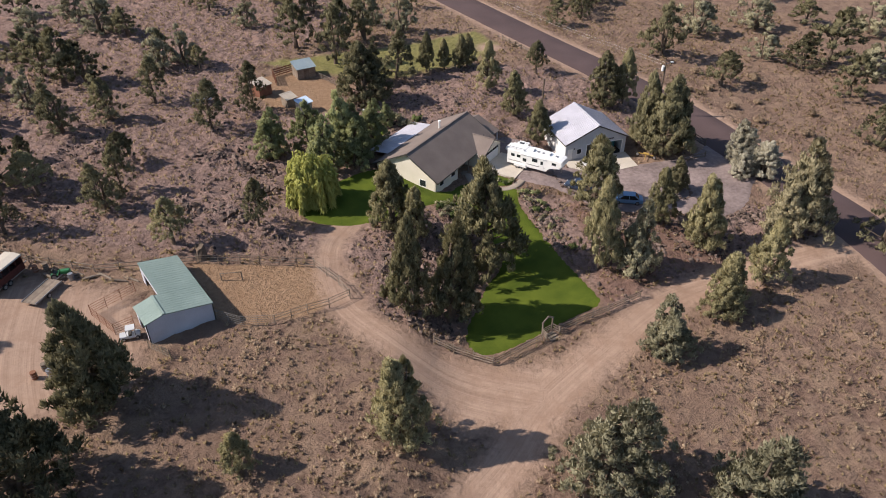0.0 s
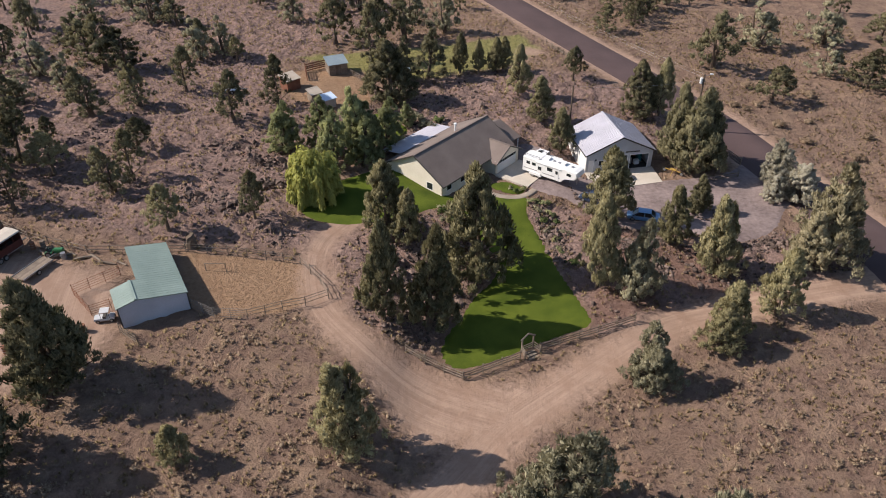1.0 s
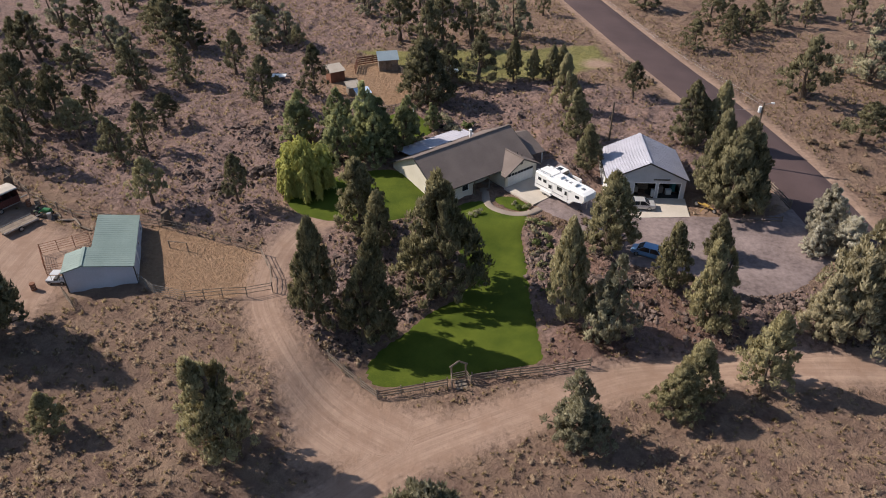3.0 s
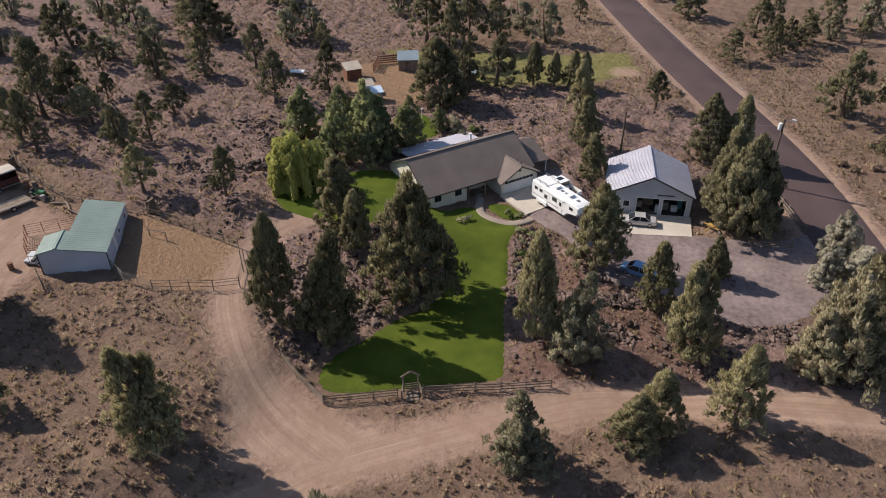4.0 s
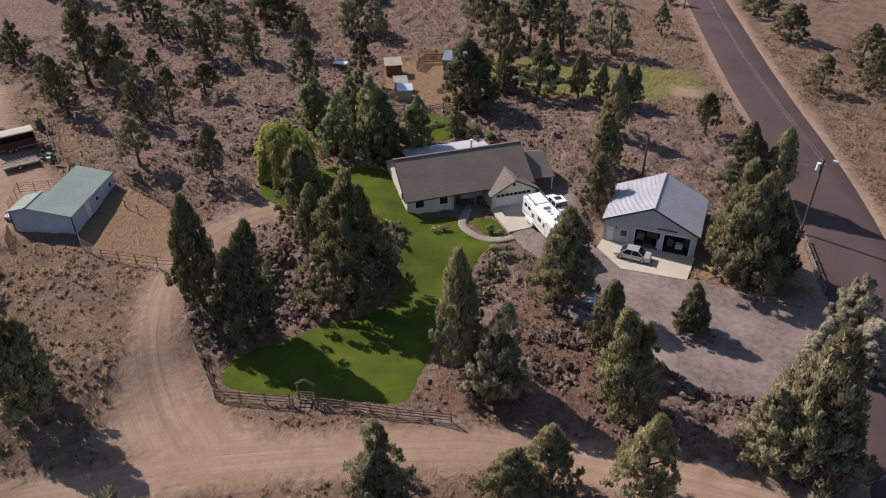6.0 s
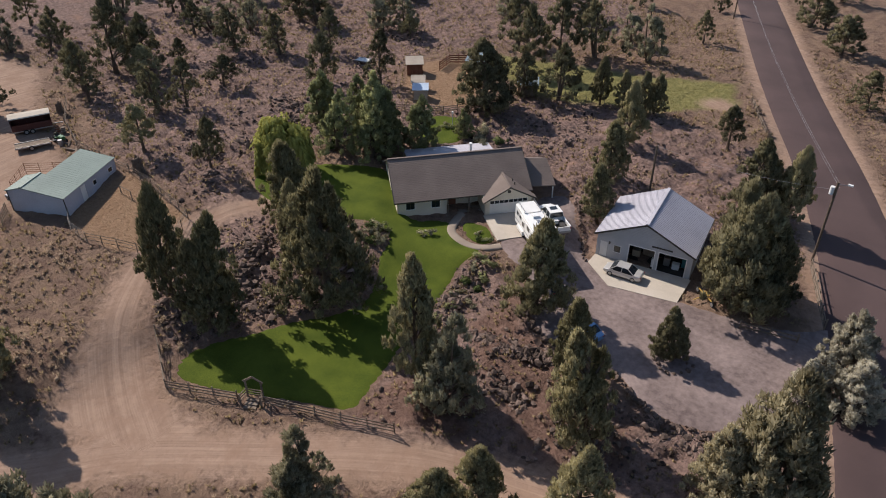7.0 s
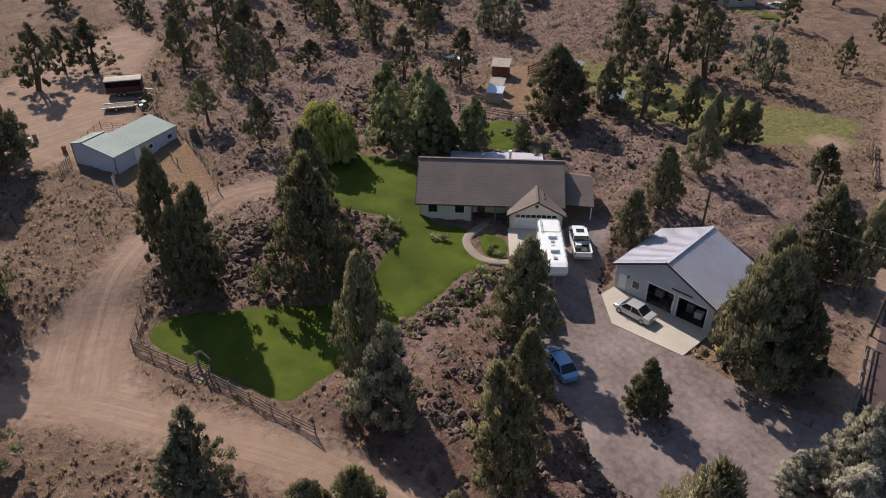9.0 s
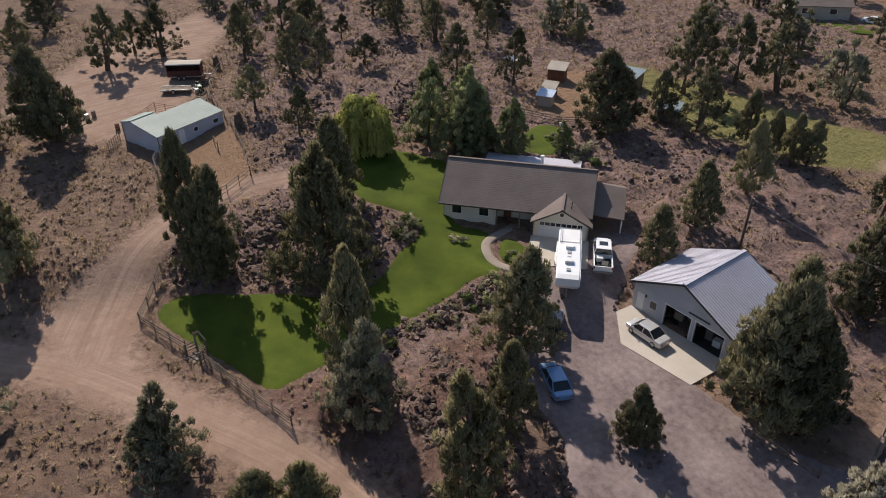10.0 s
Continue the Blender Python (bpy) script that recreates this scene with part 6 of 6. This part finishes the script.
bushes([(-14.0, 111.6, 1.0), (-13.2, 112.3, 0.8), (-14.6, 112.4, 0.8), (-7.6, 112.8, 2.2), (-6.0, 111.2, 2.0), (-8.8, 114.6, 1.8), (-4.6, 113.4, 1.6), (-11.0, 103.8, 1.6), (-13.5, 99.4, 1.8), (-20.8, 91.0, 1.6), (-19.2, 94.6, 1.8)],
       "leafy green shrub beside the back lawn", "back garden shrubs")
BRUSH = [bush_meshes(34, 16, 40, SAGE), bush_meshes(35, 14, 40, SAGE)]
for x, y, s in [(47.8, 131.0, 1.7), (54.2, 124.2, 1.9), (57.4, 118.6, 1.8), (63.7, 113.8, 2.0), (52.0, 141.0, 1.9), (63.2, 139.3, 2.3), (52.4, 132.6, 1.6), (49.4, 129.8, 1.3), (60.0, 127.0, 1.4), (68.0, 122.0, 1.6), (20.5, 145.2, 1.2), (15.4, 151.8, 1.2)]:
    ob = thing("range_shrub", x, y, gz(x, y) - 0.02, rnd5.uniform(0, 360), "dry grey-brown shrub on the range beside the road", "shrub", "roadside brush")
    ob.scale = (s, s, s * 0.8)
    new("foliage", rnd5.choice(BRUSH)).parent = ob
lamp = thing("garden_lamp", -13.8, 112.9, gz(-13.8, 112.9), 0, "slim pale garden lamp post in a flower bed", "lamp")
part("post", beam(bmesh.new(), (0, 0, -0.3), (0, 0, 2.0), 0.09, 0.09, 8), WHITE, lamp)
part("head", box(bmesh.new(), -0.12, 0.12, -0.12, 0.12, 2.0, 2.3), WHITE, lamp)

# ---- loose stone and scrub ----
LX, LY = LAND[0][0], LAND[1][:, 0]


def sample(field, x, y):
    """Bilinear value of one of the ground's grids."""
    i = np.clip(np.searchsorted(LX, x) - 1, 0, len(LX) - 2)
    j = np.clip(np.searchsorted(LY, y) - 1, 0, len(LY) - 2)
    u, v = (x - LX[i]) / (LX[i + 1] - LX[i]), (y - LY[j]) / (LY[j + 1] - LY[j])
    return field[j, i] * (1 - u) * (1 - v) + field[j, i + 1] * u * (1 - v) + field[j + 1, i] * (1 - u) * v + field[j + 1, i + 1] * u * v


def spots(seed, n, x0, x1, y0, y1, keep):
    """Random places in a box where keep(rock, bare, laid, patch) holds."""
    rng = np.random.default_rng(seed)
    x, y = rng.uniform(x0, x1, n), rng.uniform(y0, y1, n)
    z, rock, dirt, laid, corral, meadow = (sample(LAND[k], x, y) for k in (2, 3, 4, 5, 6, 7))
    patch = np.array([noise.noise((a * 0.11, b * 0.11, 5.5)) + 0.7 * noise.noise((a * 0.45, b * 0.45, 1.5)) for a, b in zip(x, y)])
    built = np.zeros(n, bool)
    for cx, cy, r in ((4.5, 101.5, 10.5), (24.6, 107.5, 7.5), (-31, 62.5, 7.0)):
        built |= np.hypot(x - cx, y - cy) < r
    m = keep(rock, np.maximum.reduce([dirt, corral, meadow]), laid, patch) & ~built & (laid < 0.25)
    return rng, x[m], y[m], z[m], patch[m]


def stones(name, seed, n, area, keep, small, big, label, sink=0.35):
    rng, x, y, z, patch = spots(seed, n, *area, keep)
    verts, faces = [], []
    size = small + (big - small) * rng.random(len(x)) ** 3
    for a, b, c, s in zip(x, y, z, size):
        core_lumps(rng, [(a, b, c + s * (0.6 - sink), s)], verts, faces, 1.0, 1.0)
    return tagged(new(name, leaf_mesh(name, verts, faces, LAVA)), label, "rocks", kind="stuff")


FLAT, WIDE = (-60, 6, 40, 140), (-88, 85, 26, 190)
stones("lava_rubble", 45, 1500, (6, 60, 96, 140), lambda rock, bare, laid, patch: (rock > 0.55) & (patch > 0.04) & (bare < 0.4), 0.05, 0.3, "thinly scattered lava stones behind the garage")
stones("lava_rubble", 41, 11000, FLAT, lambda rock, bare, laid, patch: (rock > 0.55) & (patch > 0.04) & (bare < 0.4), 0.05, 0.26, "scattered dark lava stones")
stones("lava_rubble", 42, 3400, FLAT, lambda rock, bare, laid, patch: (rock > 0.6) & (patch > 0.25) & (bare < 0.4), 0.12, 0.42, "dark lava boulders in heaps")
stones("lava_rubble", 46, 4500, (6, 60, 40, 96), lambda rock, bare, laid, patch: (rock > 0.55) & (patch > 0.04) & (bare < 0.4), 0.05, 0.3, "scattered dark lava stones on the bank")
stones("lava_rubble", 43, 1300, (-8, 8, 60, 84), lambda rock, bare, laid, patch: (rock > 0.5) & (bare < 0.5), 0.10, 0.42, "black lava outcrop below the junipers")
stones("lava_rubble", 44, 900, (14, 46, 72, 90), lambda rock, bare, laid, patch: (rock > 0.5) & (patch > 0.15) & (bare < 0.5), 0.10, 0.42, "dark lava boulders on the driveway bank")


def ridge(seed, line, per_metre, spread, small, big, label):
    """A crusty ridge of heaped lava: boulders close together along a line, thinning to its sides."""
    rng = np.random.default_rng(seed)
    verts, faces = [], []
    for p in densify(chaikin(line, 2, False), 1.0 / per_metre):
        x, y = p + rng.normal(size=2) * spread
        s = small + (big - small) * rng.random() ** 2.5
        core_lumps(rng, [(x, y, gz(x, y) + s * 0.3, s)], verts, faces, 1.0, 1.0)
    return tagged(new("lava_ridge", leaf_mesh("lava_ridge", verts, faces, LAVA)), label, "rocks", kind="stuff")


ridge(61, [(12.9, 91.5), (13.6, 87.5), (15.0, 83.5), (16.6, 79.6)], 28, 0.75, 0.10, 0.42, "dark crusty lava rockery beside the lawn")
ridge(62, [(20.4, 82.2), (24.4, 83.1), (26.4, 84.2), (30.3, 86.0)], 48, 0.55, 0.10, 0.42, "dark broken lava ledge on the bank below the driveway")
ridge(67, [(24.4, 78.2), (27.0, 79.3), (30.0, 78.8)], 34, 0.7, 0.08, 0.36, "dark lava heap on the reddish bank")
ridge(68, [(38.2, 85.4), (40.0, 85.8), (43.4, 86.2), (46.5, 87.5)], 34, 0.6, 0.08, 0.38, "dark lava stones heaped under the driveway edge")
ridge(63, [(-7.0, 75.5), (-4.0, 71.5), (-1.0, 69.5), (3.0, 69.0)], 20, 0.9, 0.12, 0.55, "black lava outcrop beside the dirt track")
ridge(65, [(-30.0, 84.0), (-26.0, 88.0), (-25.0, 92.0), (-30.0, 97.0), (-38.0, 99.0)], 12, 1.1, 0.12, 0.5, "low broken lava ridge on the flat")
ridge(66, [(-20.0, 74.0), (-22.5, 78.5), (-29.0, 81.0), (-36.0, 82.0)], 12, 1.0, 0.12, 0.5, "low broken lava ridge above the corral")


def scrub(name, seed, n, area, keep, low, high, blades, size, lift, material, label, lump=True):
    rng, x, y, z, patch = spots(seed, n, *area, keep)
    verts, faces, normals = [], [], []
    s = low + (high - low) * rng.random(len(x)) ** 3
    for a, b, c, r in zip(x, y, z, s):
        centre = [(a, b, c + r * 0.35, r)]
        if lump:
            core_lumps(rng, centre, verts, faces, 0.42, normals=normals, axis=False)
        tuft_cloud(rng, centre, blades, size * (0.6 + r), lift, verts, faces, normals, False)
    return tagged(new(name, leaf_mesh(name, verts, faces, material, normals)), label, "scrub", kind="stuff")


scrub("sagebrush", 51, 7500, WIDE, lambda rock, bare, laid, patch: (bare < 0.35) & (patch > 0.02), 0.12, 0.55, 30, 0.19, 0.9, SAGE, "low grey-brown sagebrush over the dry ground")
scrub("sagebrush", 52, 4600, (-40, 62, 28, 62), lambda rock, bare, laid, patch: (bare < 0.35) & (patch > 0.0), 0.10, 0.55, 30, 0.19, 0.9, SAGE, "low grey-brown sagebrush on the open field")
scrub("dry_grass", 53, 28000, WIDE, lambda rock, bare, laid, patch: (bare < 0.4) & (patch < 0.3), 0.10, 0.3, 11, 0.3, 1.4, STRAW, "straw-coloured bunch grass", False)

# stones that line the driveway, the rockery and the house bed
edge_meshes = []
for k in range(4):
    v, f = [], []
    core_lumps(np.random.default_rng(90 + k), [(0, 0, 0.1, 0.3)], v, f, 1.0)
    edge_meshes.append(leaf_mesh("stone", v, f, LAVA))


def stone_edge(points, step, low, high, label, closed=False):
    line = densify(chaikin(points, 2, closed), 0.2)
    ob = thing("stone_border", *points[0], gz(*points[0]), 0, label, "stones", "stone borders")
    base = Vector((*points[0], gz(*points[0])))
    last = None
    for p in line:
        if last is not None and np.linalg.norm(p - last) < step:
            continue
        last = p
        q = p + np.array([rnd5.uniform(-0.25, 0.25), rnd5.uniform(-0.25, 0.25)])
        st = new("stone", rnd5.choice(edge_meshes))
        st.parent = ob
        s = rnd5.uniform(low, high)
        st.matrix_basis = Matrix.Translation(Vector((q[0], q[1], gz(*q) + 0.04)) - base) @ Euler((rnd5.uniform(-0.4, 0.4), 0, rnd5.uniform(0, 6))).to_matrix().to_4x4() @ Matrix.Diagonal((s, s * rnd5.uniform(0.7, 1.2), s, 1))


stone_edge([(19.6, 101.6), (18.2, 103.4), (15.8, 106.0), (12.0, 110.2)], 0.4, 0.5, 1.1, "row of rough lava stones edging the driveway")
stone_edge([(22.0, 88.8), (25.2, 86.8), (29.0, 87.9), (33.0, 88.6), (36.0, 86.9), (39.8, 86.2), (44.0, 88.4)], 0.4, 0.6, 1.5, "row of rough lava stones above the driveway bank")
stone_edge([(12.6, 94.0), (11.6, 91.0), (13.0, 87.0), (14.6, 82.8), (16.0, 79.0)], 0.4, 0.4, 0.9, "pale stone edging round the rockery")
stone_edge([(-1.2, 86.0), (0.4, 84.2), (2.6, 84.6), (2.8, 86.6), (0.8, 87.6)], 0.35, 0.4, 0.8, "ring of stones round the shrub bed", True)
stone_edge([(34.6, 92.8), (36.6, 91.8), (38.2, 94.0), (36.6, 95.6), (34.8, 94.8)], 0.4, 0.5, 1.1, "ring of stones round the driveway tree", True)
stone_edge([(17.0, 97.2), (18.2, 94.8), (20.4, 92.6), (22.4, 90.4)], 0.45, 0.5, 1.1, "row of rough stones above the rockery")
